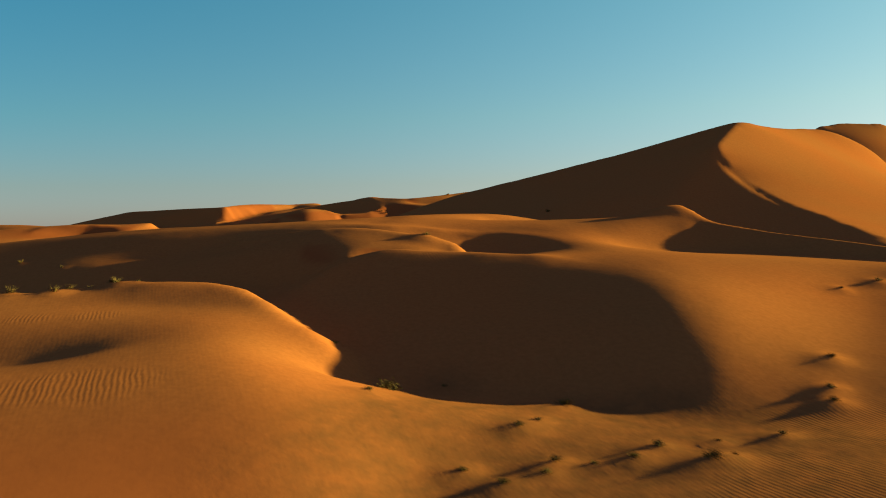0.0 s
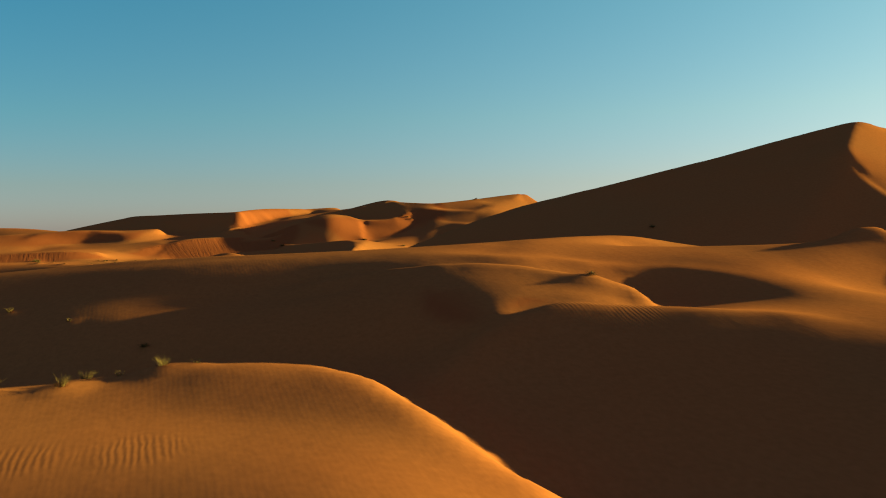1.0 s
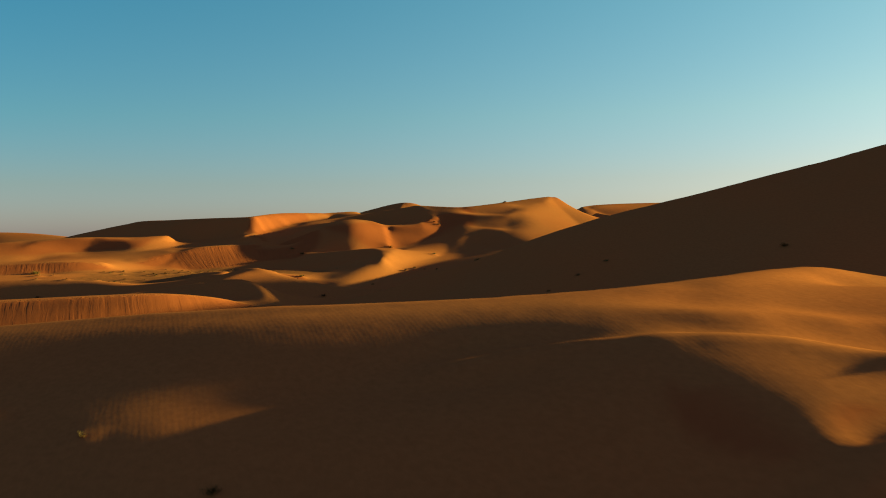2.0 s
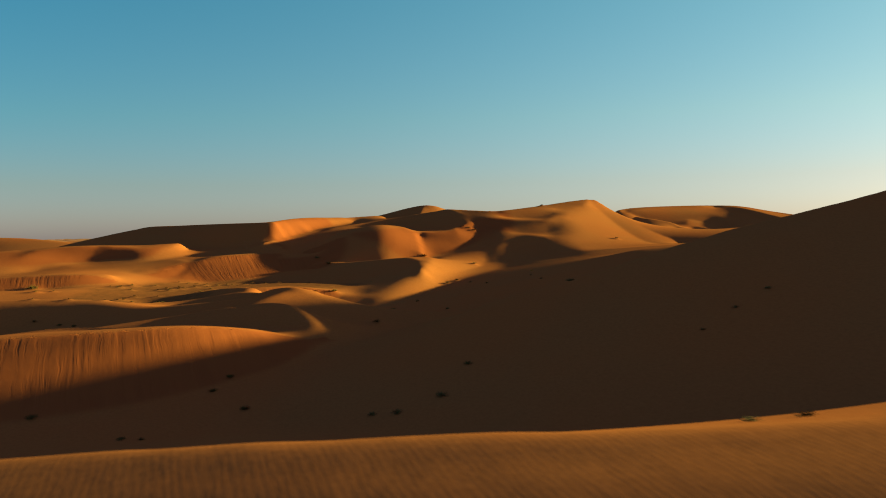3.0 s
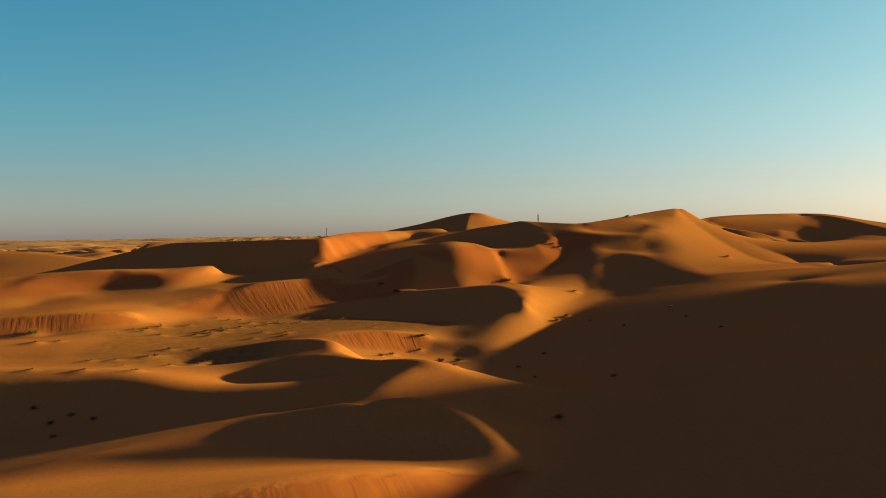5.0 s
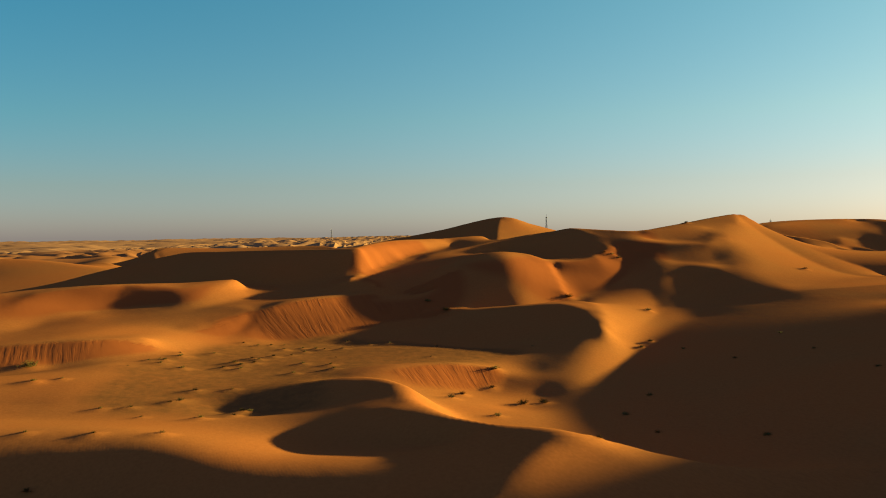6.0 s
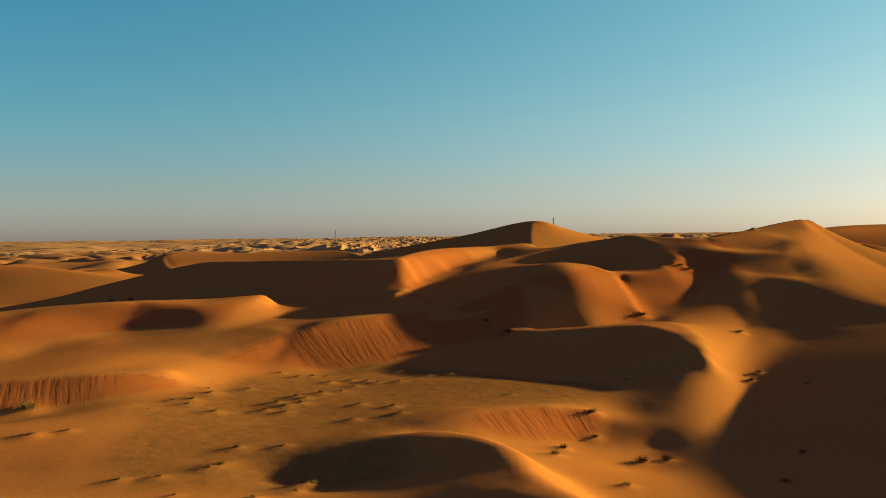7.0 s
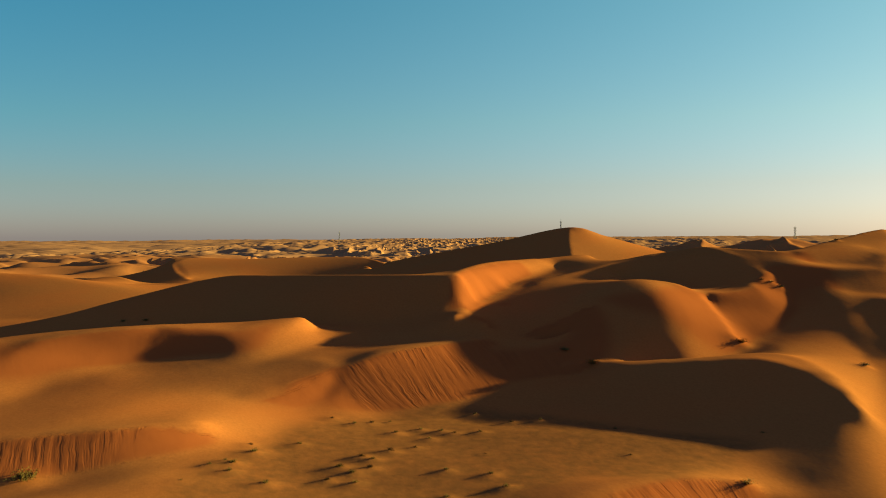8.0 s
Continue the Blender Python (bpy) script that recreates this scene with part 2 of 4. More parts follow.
back((27, 206, 33.6), (36, 206, 35), (47, 206, 36.6), (58, 207, 38.4))
back((2.9, 136.9, 35.7), (10.7, 137.3, 37.6), (18.3, 137.1, 39.1), (25.8, 136.6, 40.4), (34.4, 135.1, 41.9), (43.5, 132.6, 43.5))
back((14, 152, 35.4), (5, 156, 32.3), (4, 168, 32.2), (5, 182, 31.5), (8, 197, 32.1), (10, 210, 32.3), (12, 220, 31.8), (16, 232, 30.5))
back((7, 245, 30.7), (18.4, 245, 31.5), (28.7, 245, 32.1), (39, 245, 33.2), (48, 245, 34.2))
crest((51.6, 139.4, 47.8), (46.2, 131, 44.6), (42.4, 124, 41.9), (42.9, 121.5, 39.6), (44, 119, 37.2), (46.1, 114, 34.1), (47.5, 108, 31.9), (48.4, 102, 30.2), (49, 96, 28.8), (49.1, 90, 27.6))
back((150, 215, 40), (125, 180, 36), (108, 150, 32), (93, 122, 28.2), (84, 95, 26), (78, 70, 25.5))
foot((-8, 105, 24), (8, 103, 27), (22, 100, 26.4), (33, 96, 25.2), (42, 91, 25.4), (47, 87.5, 26.4))
foot((-100, 98, 20.3), (-75, 108, 20.5), (-58, 115, 20.7), (-45, 121, 20.9), (-36, 117, 21.2), (-22, 110, 22.5), (-8, 105, 24))
foot((-40, 142, 24.2), (-36, 150, 24.3), (-30, 160, 24.6), (-24, 170, 24.8), (-33, 183, 23.6), (-37.5, 193, 23.2), (-38, 201, 23.2), (-34.2, 210, 23.3), (-29.5, 219.5, 24.5), (-23.5, 229, 26), (-18, 237, 27), (-10, 246, 28))

# dunes under the first steps of the flight
crest((-9.5, 56.5, 26.4), (-7.1, 59.3, 28.05), (-5.3, 61, 28.6), (-3.6, 61.8, 28.75), (-1.2, 62, 28.52), (2, 62, 28.35), (5, 61.8, 28.15), (9, 61, 27.95))
back((9, 61, 27.95), (12.5, 56, 27.2), (14.3, 51, 26.75), (13.2, 46, 25.9), (11.5, 42, 24.4), (10.5, 39.5, 22.8), (10, 37.5, 21.7))
back((9, 61, 27.95), (18, 62.5, 27.9), (33, 61, 26.7), (52, 56, 25))
back((31, 56, 25), (26, 51, 24.2), (22.5, 44.5, 22.9), (19, 37, 21.6))
foot((-50, 54, 24.2), (-35, 57, 24.6), (-25, 58, 24.9), (-19, 58.3, 25.1), (-15, 57, 25.2), (-12.5, 55.4, 25), (-10.4, 53.2, 24.7), (-8.2, 49.9, 24), (-6.5, 47.2, 23.2), (-4.7, 45, 22.6), (-3.7, 42.5, 21.7), (0, 41, 21.4), (4, 40.5, 21.3), (8, 38.5, 21.3), (14, 35, 21.2), (24, 33, 21.3))
foot((20, 28, 21.3), (13, 30, 21.2), (0, 30, 21), (-2, 22, 20.6), (10, 18, 20.6))
back((-50, 44, 26), (-36, 48.5, 26.9), (-27, 51.5, 27.1), (-22, 53.8, 27.15))
crest((-22, 53.8, 27.15), (-20.9, 54.3, 27.1), (-18.9, 54.6, 27.05), (-16.6, 54.9, 26.95), (-14.5, 54.2, 26.8), (-12.2, 52, 26.25), (-10, 48.7, 25.5), (-8.3, 46, 24.85), (-6.4, 43.9, 24.2), (-5.3, 41.7, 23.1), (-4.4, 39.6, 22))
foot((-36, 43.5, 25.5), (-29, 47, 25.8), (-22, 49.5, 25.8), (-16, 48, 25.4))
back((-40, 38, 25.2), (-28, 43, 25.7), (-19, 45, 25.7), (-12.5, 43, 25.4), (-8.4, 35, 24.8), (-5.8, 30, 23.5), (-4.5, 26, 22.2))
foot((-34, 35, 23.2), (-26, 36.5, 23.5), (-18, 38, 23.9))
back((-32, 27, 24.5), (-22, 30.5, 24.5), (-14, 31.5, 24.4), (-10, 33, 24.4))
foot((-40, 14, 22.2), (-22, 17, 22), (-11, 19, 21.5), (-5, 21, 20.9))
crest((-19, 69.8, 29.5), (-15.4, 69.6, 30.1), (-11.0, 69.4, 30.4), (-7.9, 69.4, 30.55), (-5.6, 69.1, 30.4), (-3.7, 68.8, 30.1), (-2.5, 68.6, 29.85), (-0.9, 68.2, 29.55), (1.2, 67.3, 29.1), (1.6, 66.4, 28.65), (1.5, 65.2, 28.2))
back((-70, 69, 27.8), (-50, 70.5, 28.5), (-38, 70.5, 28.6), (-33.5, 68.5, 28.3), (-31.5, 66, 28.1), (-29.6, 65.2, 28.2), (-26.6, 65.0, 28.3), (-24.0, 65.0, 28.3), (-21.5, 65.3, 28.4), (-16, 66.4, 28.9))
back((-9.5, 69.4, 30.5), (-8.7, 66, 29.7), (-7.9, 63.5, 28.9), (-7.2, 61.3, 28.1))
back((-6, 65, 29.2), (-3, 65, 28.85), (-0.5, 65, 28.4))
foot((-14, 60.5, 25.8), (-11.5, 60, 26.3), (-9, 60.3, 27))
foot((-6.3, 61.6, 28.0), (-4, 63.2, 28.25), (-1, 64, 28), (1.6, 64.2, 27.6), (2.8, 66, 27.4), (3.4, 69, 27.3), (4, 71.8, 27.5), (3.6, 74, 28.5))
foot((-19, 72, 29), (-12, 72.2, 29.6), (-5, 72, 29.7), (-1, 72, 28.8), (2, 71.5, 28.1), (3.3, 70, 27.4))
back((12.5, 83, 30.9), (13.2, 78, 30.1), (13.6, 74, 29.3), (13.5, 70, 28.8), (13, 66.5, 28.5))
foot((-29, 67.5, 27.7), (-24, 67.3, 27.5), (-19, 67.3, 28), (-15, 67.5, 28.8))
back((-55, 76, 29), (-42, 75.5, 29.5))
back((-45, 76.5, 29.7), (-33, 75.5, 30.3), (-28, 75, 30.5), (-20, 75, 30.9), (-12, 75.5, 31.1))
crest((-7.4, 75, 30.85), (-3.5, 75, 30.55), (0.4, 75.5, 30.15), (3, 75.8, 29.85))
crest((-100, 84, 25.5), (-70, 82.5, 27.9), (-42, 80.5, 30), (-34, 79.5, 30.6), (-28, 79, 30.9), (-20, 78.5, 31.1), (-12, 79.5, 31.35), (-4, 83, 31.7), (3, 89, 31.9), (8, 93, 31.7), (13, 94, 30.9), (20, 93.5, 30))
# the cone behind them: its hollow face, and the shaded face under its long ridge
crest((5, 84, 31.1), (9.6, 84, 31), (16.7, 84, 31.1), (20.9, 84.2, 31.3), (23.4, 85.3, 32.2), (25.8, 86, 32.3), (26.9, 85, 31.6), (27.7, 83, 30.6), (29.7, 81, 29.9), (33.5, 77, 29), (37, 72, 28.2), (39, 67, 27.6), (44, 61, 26.8))
back((24.6, 83.3, 31), (23.8, 80.2, 29.7), (23.5, 77.8, 28.4))
foot((16, 72.5, 28), (21, 75.3, 27.5), (24.7, 76.8, 27.3), (28, 77.3, 27.3), (31, 75.4, 27.2), (35, 71, 26.9), (40, 64.5, 26.5))
foot((6, 88, 30.2), (14, 89, 29.8), (21, 90.5, 29.4))

# the valley: slip face, crescent, cone and its tail
crest((-110, 106, 26), (-92, 118, 27), (-76, 126, 27.4), (-66, 129.5, 27.6), (-59, 132, 27.7), (-52.5, 135, 27.6), (-47, 139, 26.7), (-43, 143, 25.3))
foot((-110, 95, 20.2), (-88, 108, 20.8), (-72, 117.5, 21.2), (-62, 122, 21.3), (-55, 126, 21.6), (-48, 131, 22.4), (-43, 137, 23.3), (-40, 142, 24.2))
foot((-76, 133, 26.9), (-66, 134.5, 27.3), (-56, 138.5, 27), (-48, 142, 26.2))
crest((-61, 153, 26.6), (-53, 152.6, 27.8), (-48, 151.6, 28.3), (-45, 149.6, 28.1), (-43, 147, 27.3), (-41.5, 145, 26.3))
foot((-66, 147, 26.2), (-62, 147.6, 26.1), (-55, 146.6, 25.9), (-50, 146, 25.8), (-46, 144.6, 25.6))
crest((-22, 168.5, 25.1), (-31.5, 165, 25.8), (-38, 164.3, 26.8), (-43, 163.5, 28.2), (-47.2, 162.4, 29.4), (-53, 171, 28.2), (-57, 180, 27.7), (-58, 187, 27.7), (-61, 192.5, 27.5), (-66, 194.8, 27.1), (-74, 192.5, 26))
crest((-47.2, 162.4, 29.4), (-49.5, 157, 28), (-51.5, 152, 26.6))
foot((-43, 154, 25.5), (-36, 158, 24.8), (-28, 162, 24.6))
foot((-77, 189.5, 25.2), (-72, 187.5, 25.1), (-67, 186.8, 25.2), (-62.5, 186.5, 25.7))
back((-57.3, 181.5, 27.6), (-59.5, 182.6, 27.5), (-62, 183, 27.2), (-66, 182.2, 26.6), (-72, 181, 26))
foot((-67, 174.5, 25.6), (-61, 172, 25.7), (-56.5, 169, 26.1), (-53, 166, 27))
foot((-66, 199, 25.8), (-58, 196, 25), (-54, 190, 24.4), (-51, 183, 24), (-46, 175, 23.8), (-38, 171, 23.8), (-30, 172, 24))
back((-120, 160, 27.4), (-100, 166, 27.7), (-88, 170, 27.9), (-79, 171, 27.8), (-73, 168, 27.4), (-67, 163, 27.1), (-62, 160.5, 27.5), (-57, 159.5, 28.1), (-53, 157.5, 28.1))
back((-66, 167.5, 26.5), (-60, 165.5, 27.2), (-55.5, 163, 27.8))
foot((-118, 154, 23), (-97, 160, 23.1), (-84, 162.8, 23.2), (-77, 160.5, 24), (-70, 155.5, 25), (-64, 156, 26), (-58, 155.5, 26.2), (-54, 154.6, 26.2))

# the pan with its bushes, and the small slip face at its edge
foot((-100, 183, 26.2), (-88, 182, 26), (-76, 182, 25.9))
foot((-80, 205, 26), (-76, 196, 25.9), (-70, 204, 26), (-68, 214, 26), (-75, 222, 25.9), (-69, 228, 25.8))
back((-89.2, 218, 26.6), (-89, 212, 26.7), (-88, 203, 26.6), (-91, 193, 26.6))
back((-122, 190, 27.4), (-110, 193, 27.6), (-101, 197, 27.5), (-95.5, 201, 27.1))
crest((-66, 201, 26.3), (-61, 203.5, 26.7), (-54, 207.5, 26.5), (-47.5, 209.8, 25.2))
foot((-58, 199.5, 24.6), (-53, 202, 23.8), (-50, 204, 23.4), (-46.5, 207.5, 23.9))
foot((-47, 197, 22.9), (-43.5, 200.6, 22.8), (-42, 205, 23))
crest((-58, 243, 29), (-54, 244, 29.4), (-47, 244, 29.7), (-40, 243, 30.2), (-33, 243.5, 30.6), (-30.5, 239, 30.4), (-30.8, 233, 30))
crest((-30.8, 233, 30), (-31.2, 228, 29.3), (-32, 222.5, 28.2))
back((-32, 222.5, 28.2), (-34, 217, 26.8), (-36.5, 210, 25), (-39, 203, 23.5))
foot((-61, 236.5, 26.1), (-54, 231, 25.9), (-47, 225.5, 25.6))
foot((-68, 233, 26), (-60, 226, 26.1), (-54, 222, 26.2), (-47, 217, 25.9), (-43.5, 210, 24.4))

# the long slip face beyond the pan and what stands on it
crest((-94, 227, 28.6), (-90, 230, 29.2), (-84.5, 234.5, 30.1), (-79.8, 239.7, 31.5), (-74, 243.5, 31.9), (-67.4, 248, 32), (-61, 251, 31.4), (-56, 251.5, 30.6))
foot((-88, 225.5, 27), (-84, 227.5, 26.4), (-78, 230, 25.8), (-73, 232.4, 26), (-68.2, 236.5, 26.5), (-64, 239, 27.2), (-58, 241.5, 27.8), (-54, 244, 28.3))
back((-93, 216, 29), (-92.5, 222, 28.6), (-94, 227, 28.6))
crest((-130, 200, 28.4), (-118, 205, 28.9), (-112, 207.5, 29.1), (-104, 210.5, 29.3), (-98.5, 212.5, 29.3), (-93, 216, 29))
foot((-125, 197, 26.7), (-108, 203, 26.4), (-101, 206.5, 26.4), (-96, 209.3, 26.9), (-91, 213, 26.7), (-87.5, 219, 26.6), (-88, 225.5, 27))
crest((-145, 222, 31.5), (-135, 227, 32.6), (-125, 232, 33.5), (-116, 238, 34.2), (-108, 241, 34.5), (-98, 246, 34.3), (-89.5, 250.5, 34.7))
back((-89.5, 250.5, 34.7), (-91.6, 246.5, 34.2), (-94, 242, 32.9), (-96, 238.5, 31.3))
foot((-88, 251.5, 32.6), (-88.4, 248, 32.2), (-89.8, 243.5, 31.3), (-94, 236.6, 30.5))
foot((-135, 215, 29.6), (-125, 222, 29.9), (-116, 228, 30.2), (-108, 234, 30.3), (-102, 239.5, 31.1), (-98, 238, 31))
back((-103, 234, 30.2), (-101.5, 227, 29.6), (-102, 220, 29.5), (-104, 214, 29.4))
foot((-109, 228, 29.6), (-113, 223, 29.2), (-120, 217, 29))
crest((-160, 248, 28.6), (-150, 252, 30), (-130, 262, 33.2), (-121, 268, 35.6), (-108, 275, 38.6), (-96, 271, 39), (-84, 265, 39.3), (-70, 261, 39.4))

crest((-70, 261, 39.4), (-68, 268, 40.2), (-64, 276, 40.8), (-55, 289, 41), (-44, 297, 41.6))
foot((-62.4, 271, 37.1), (-51.5, 288, 39))
foot((-160, 240, 28), (-140, 246, 29.6), (-125, 252, 31), (-105, 256, 32.6), (-90, 256, 32.6), (-80, 254, 32.8), (-72, 250, 33.4))
crest((-71.0, 251.0, 34.5), (-67.2, 262.0, 35.2), (-62.1, 270.0, 36.9), (-58.0, 273.0, 37.7), (-53.1, 276.0, 38.5), (-45.9, 281.0, 39.5), (-36.8, 289.0, 41.2), (-29.5, 291.0, 42.2), (-24.3, 289.0, 42.8), (-20.5, 281, 40.4), (-22.5, 273.5, 37.7), (-28, 268.5, 36.4), (-34.8, 264.5, 36.4))
back((-34.2, 264.5, 36.4), (-38.1, 266.0, 38.0), (-42.0, 266.5, 38.6), (-46.8, 265.5, 38.1), (-51.5, 263.0, 36.4))
crest((-38, 266, 38), (-34.7, 263.5, 36.2), (-33.4, 258.5, 33.5), (-32.4, 254.3, 31.1))
foot((-32.8, 264.8, 35.3), (-31.5, 259.8, 32.6), (-30.5, 255.6, 30.2))
foot((-42, 282, 37.2), (-35, 278, 36.8), (-29, 273.5, 36.4))
back((-42.0, 266.5, 38.6), (-42, 260, 38), (-41.8, 254, 35.1), (-42, 248.5, 31))
back((-50, 264, 37.6), (-52.3, 259, 37.2), (-54.5, 253.5, 34.7), (-55.8, 250, 32.4))
back((-63, 262, 34.2), (-62.5, 256, 32.4), (-61, 251.5, 31.4))
foot((-48.5, 245.5, 28.4), (-41, 247, 28.5), (-36, 249, 28.7), (-33, 252, 29), (-28.5, 256.5, 30), (-21.5, 263.5, 32), (-17.6, 270, 34.3), (-16.6, 277, 37.4))
crest((-24.3, 289.0, 42.8), (-18, 287, 42.3), (-11, 287, 42), (0, 298, 43.3), (20, 314, 46), (23.8, 314.0, 44.7), (26.9, 311.0, 42.2), (31.8, 304.0, 38.6), (35.5, 295.0, 35.3), (39.4, 286.0, 32.7), (42.2, 276.0, 30.8), (50, 262, 31.5))
back((16.5, 302, 42.8), (13, 292, 40.3), (7.5, 272, 35), (4, 257, 31.6), (3, 248, 30))
back((-12, 277, 37.7), (-11, 266, 33.9), (-11.5, 257, 30.8))
foot((-8, 264, 31.8), (-4, 255, 29.8), (-1, 247, 29.4))
foot((12, 258, 31.5), (26, 266, 32), (46, 274, 32.5), (66, 274, 33))

# farther dunes that stand out
foot((-170, 285, 28), (-120, 292, 31), (-80, 292, 33), (-45, 300, 35), (-10, 312, 36), (20, 332, 37), (45, 320, 36.5))
crest((36, 344, 43), (45, 355, 44), (62, 366, 44.7), (87, 371, 44.7), (98, 360, 42), (108, 345, 39), (116, 330, 36))
back((72.6, 350.0, 40.0), (71.7, 341.0, 36.7), (67.8, 330.0, 32.4))
crest((39.4, 332.0, 40.8), (48.3, 330.0, 38.9), (52.4, 328.0, 37.4), (51.8, 323.0, 34.9))
foot((60.4, 334.0, 33.9), (63.1, 330.0, 33.2))
back((80, 369, 43.8), (74, 350, 40.5), (76, 338, 37))
foot((42, 332, 37.4), (62, 334, 36.5), (74, 328, 36), (95, 326, 35.4))
crest((-100, 404, 35), (-75, 399, 39.6), (-55, 395, 43.2), (-34, 390, 47.5), (-22, 395, 44.8), (-6, 400, 40.6), (12, 402, 36))
crest((-34, 390, 47.5), (-35.5, 380, 43.6), (-36.5, 370, 40), (-37, 362, 37.5))
foot((-100, 380, 33), (-82, 376, 34.5), (-60, 369, 35.3), (-42, 364, 36.4))
foot((-30, 366, 36.6), (-14, 372, 35.8), (4, 376, 34.5))
crest((-147.4, 386.0, 31.5), (-155.9, 400.0, 34.0), (-162.6, 414.0, 36.8), (-163.1, 424.0, 38.0), (-140, 428, 37.4), (-115, 430, 37.8), (-98, 424, 37.4), (-84, 404, 33))
foot((-197.2, 412.0, 32.2), (-174.2, 395.0, 31.3), (-155.7, 378.0, 30.0))
foot((-150, 392, 32), (-130, 404, 31.8), (-108, 408, 31.8), (-92, 402, 31.8))
back((-198, 331, 38.4), (-185, 335, 37.6), (-170, 338, 36.6), (-145, 330, 33.4), (-128, 318, 30.5))
foot((-198, 296, 30), (-160, 300, 29.4), (-130, 300, 29.6))
crest((-175, 362, 33), (-162, 366, 34.4), (-152, 358, 31.5))

# grades of the larger faces: shaded ones climb to the east, sunlit ones lean towards it
face(0.36, (24, 102), (34, 114), (41.5, 122), (45.2, 114), (46.8, 108), (47.8, 102), (48.3, 96), (47.5, 90), (42, 92.5), (33, 97.5))
face(0.28, (-38, 32.5), (-32, 35.5), (-24, 37), (-15, 38.3), (-17, 35.8), (-24, 33.8), (-36, 31))
face(-0.35, (50.8, 137), (74.7, 163), (84, 168), (98, 176), (100, 150), (80, 108), (60, 92), (51, 91), (49.7, 104.7), (46.8, 115.3), (43.9, 120.6), (43.3, 124.7))
face(0.3, (-32.3, 68.8), (-31, 71.6), (-28.4, 73.6), (-20, 73.8), (-12, 74.2), (-6, 74.2), (-6.5, 72.5), (-9, 72), (-10.8, 68.5), (-9.8, 65.4), (-8.1, 62.4), (-8.2, 60.4), (-12.4, 59.9), (-15.3, 60.1), (-22.6, 60.4), (-31.7, 59.5), (-40, 62), (-37, 68))
face(-0.03, (-45, 76.5), (-30, 75.6), (-20, 75.3), (-8, 76), (-5, 79.5), (-8, 80), (-20, 78), (-30, 78.5), (-45, 80))
face(-0.2, (-9.9, 68.2), (-8.4, 68.9), (-6, 68.7), (-2.8, 67.4), (0.6, 67.6), (1.1, 65.6), (-3.3, 64.4), (-5.3, 63.4), (-7, 60.6), (-7.1, 63.4), (-8.4, 65.9))
face(-0.03, (-2.8, 77.2), (-4.1, 81), (3, 87), (8, 91), (12, 88), (21, 83.5), (18.1, 76.5), (14.8, 75), (5.8, 76.6))
face(0.27, (2.5, 73.6), (1.8, 74.6), (5.6, 75.8), (9.4, 73.3), (13.2, 70.3), (11.2, 67.5), (7.8, 69.1), (4.6, 70.1), (1.6, 65.8))
face(-0.12, (10, 80), (16, 83.3), (20.7, 83.5), (23.4, 85), (26, 85), (27, 82.4), (24.5, 77.5), (19, 73), (14.9, 74))
face(0.3, (28, 81.7), (29.7, 80.5), (33.8, 76.5), (37.6, 70), (39, 65.5), (35, 70.5), (31, 75.5), (28, 77.5), (25.5, 77))
face(0.33, (-7.7, 60.5), (-4.4, 61), (-0.3, 61.3), (6.8, 60.5), (11.8, 56.5), (13.6, 51), (12.6, 46.5), (10.9, 42.5), (9.6, 40.2), (8, 39.5), (4, 40.3), (0, 41), (-3.8, 40.5), (-5.7, 43.8), (-7.6, 46.3), (-9.4, 49), (-11.6, 52.4), (-13.6, 55), (-11, 59))
face(-0.15, (14.3, 59.7), (23, 62.4), (34.2, 61.8), (23.7, 42.8), (18.5, 36.3), (12.5, 38.5), (13, 42.5), (14.6, 46.5), (15, 52.4))
face(0.1, (-3, 38), (4, 39), (12, 36.5), (17, 33), (14, 20), (-4, 18))
face(0.02, (-20, 53), (-16, 53.5), (-13.5, 52), (-10, 47.5), (-7, 43.5), (-5.3, 39.5), (-6.4, 35.6), (-9.8, 34.2), (-11.9, 38.7), (-19, 46))
face(-0.12, (-51.8, 155), (-47.5, 162), (-44, 161.5), (-41, 161), (-36.5, 157.5), (-38, 151), (-41, 147), (-42, 150.5), (-43.8, 153.5), (-46.5, 153))
face(0.28, (-73.7, 188.1), (-69.8, 191.4), (-65.9, 193.1), (-61.7, 191.2), (-58.8, 185), (-59.3, 182.8), (-63, 182.6), (-69.3, 183.8))
face(0.0, (-69, 181.5), (-63, 181.5), (-58.5, 181), (-57.5, 178.5), (-60, 178.5), (-66, 178.5))
face(0.3, (-65.8, 173.4), (-63.6, 177.5), (-59.4, 177.8), (-57, 175), (-54.2, 170.7), (-51.2, 166.9), (-48.3, 162.5), (-52, 161), (-58, 163), (-64, 168.6))
face(-0.1, (-56.5, 186), (-55, 179), (-51.5, 171), (-47, 165), (-42, 166), (-46, 175), (-51, 184), (-54, 191))
face(0.16, (-51.6, 200.5), (-48, 207), (-42, 209), (-40.8, 207), (-43.1, 204.1), (-48, 203.1))
face(0.33, (-100, 164), (-88, 168.5), (-77, 169.5), (-72, 166.5), (-67, 162), (-60, 159), (-55.3, 157.5), (-57, 155.5), (-61, 153.5), (-66, 147), (-70, 141), (-76, 139), (-90, 148))
face(0.33, (-62.4, 141), (-61, 151.5), (-53, 152), (-48, 151), (-45, 149), (-43.2, 146.5), (-43.5, 145), (-47.4, 145.6), (-52, 146.8), (-55.4, 147.5), (-59.3, 147), (-63, 144))
face(-0.06, (-75, 130), (-63.3, 137.4), (-58.9, 145), (-54.9, 146.5), (-51, 145), (-45, 141.5), (-47, 140), (-52, 136.5), (-58, 133), (-66, 130))
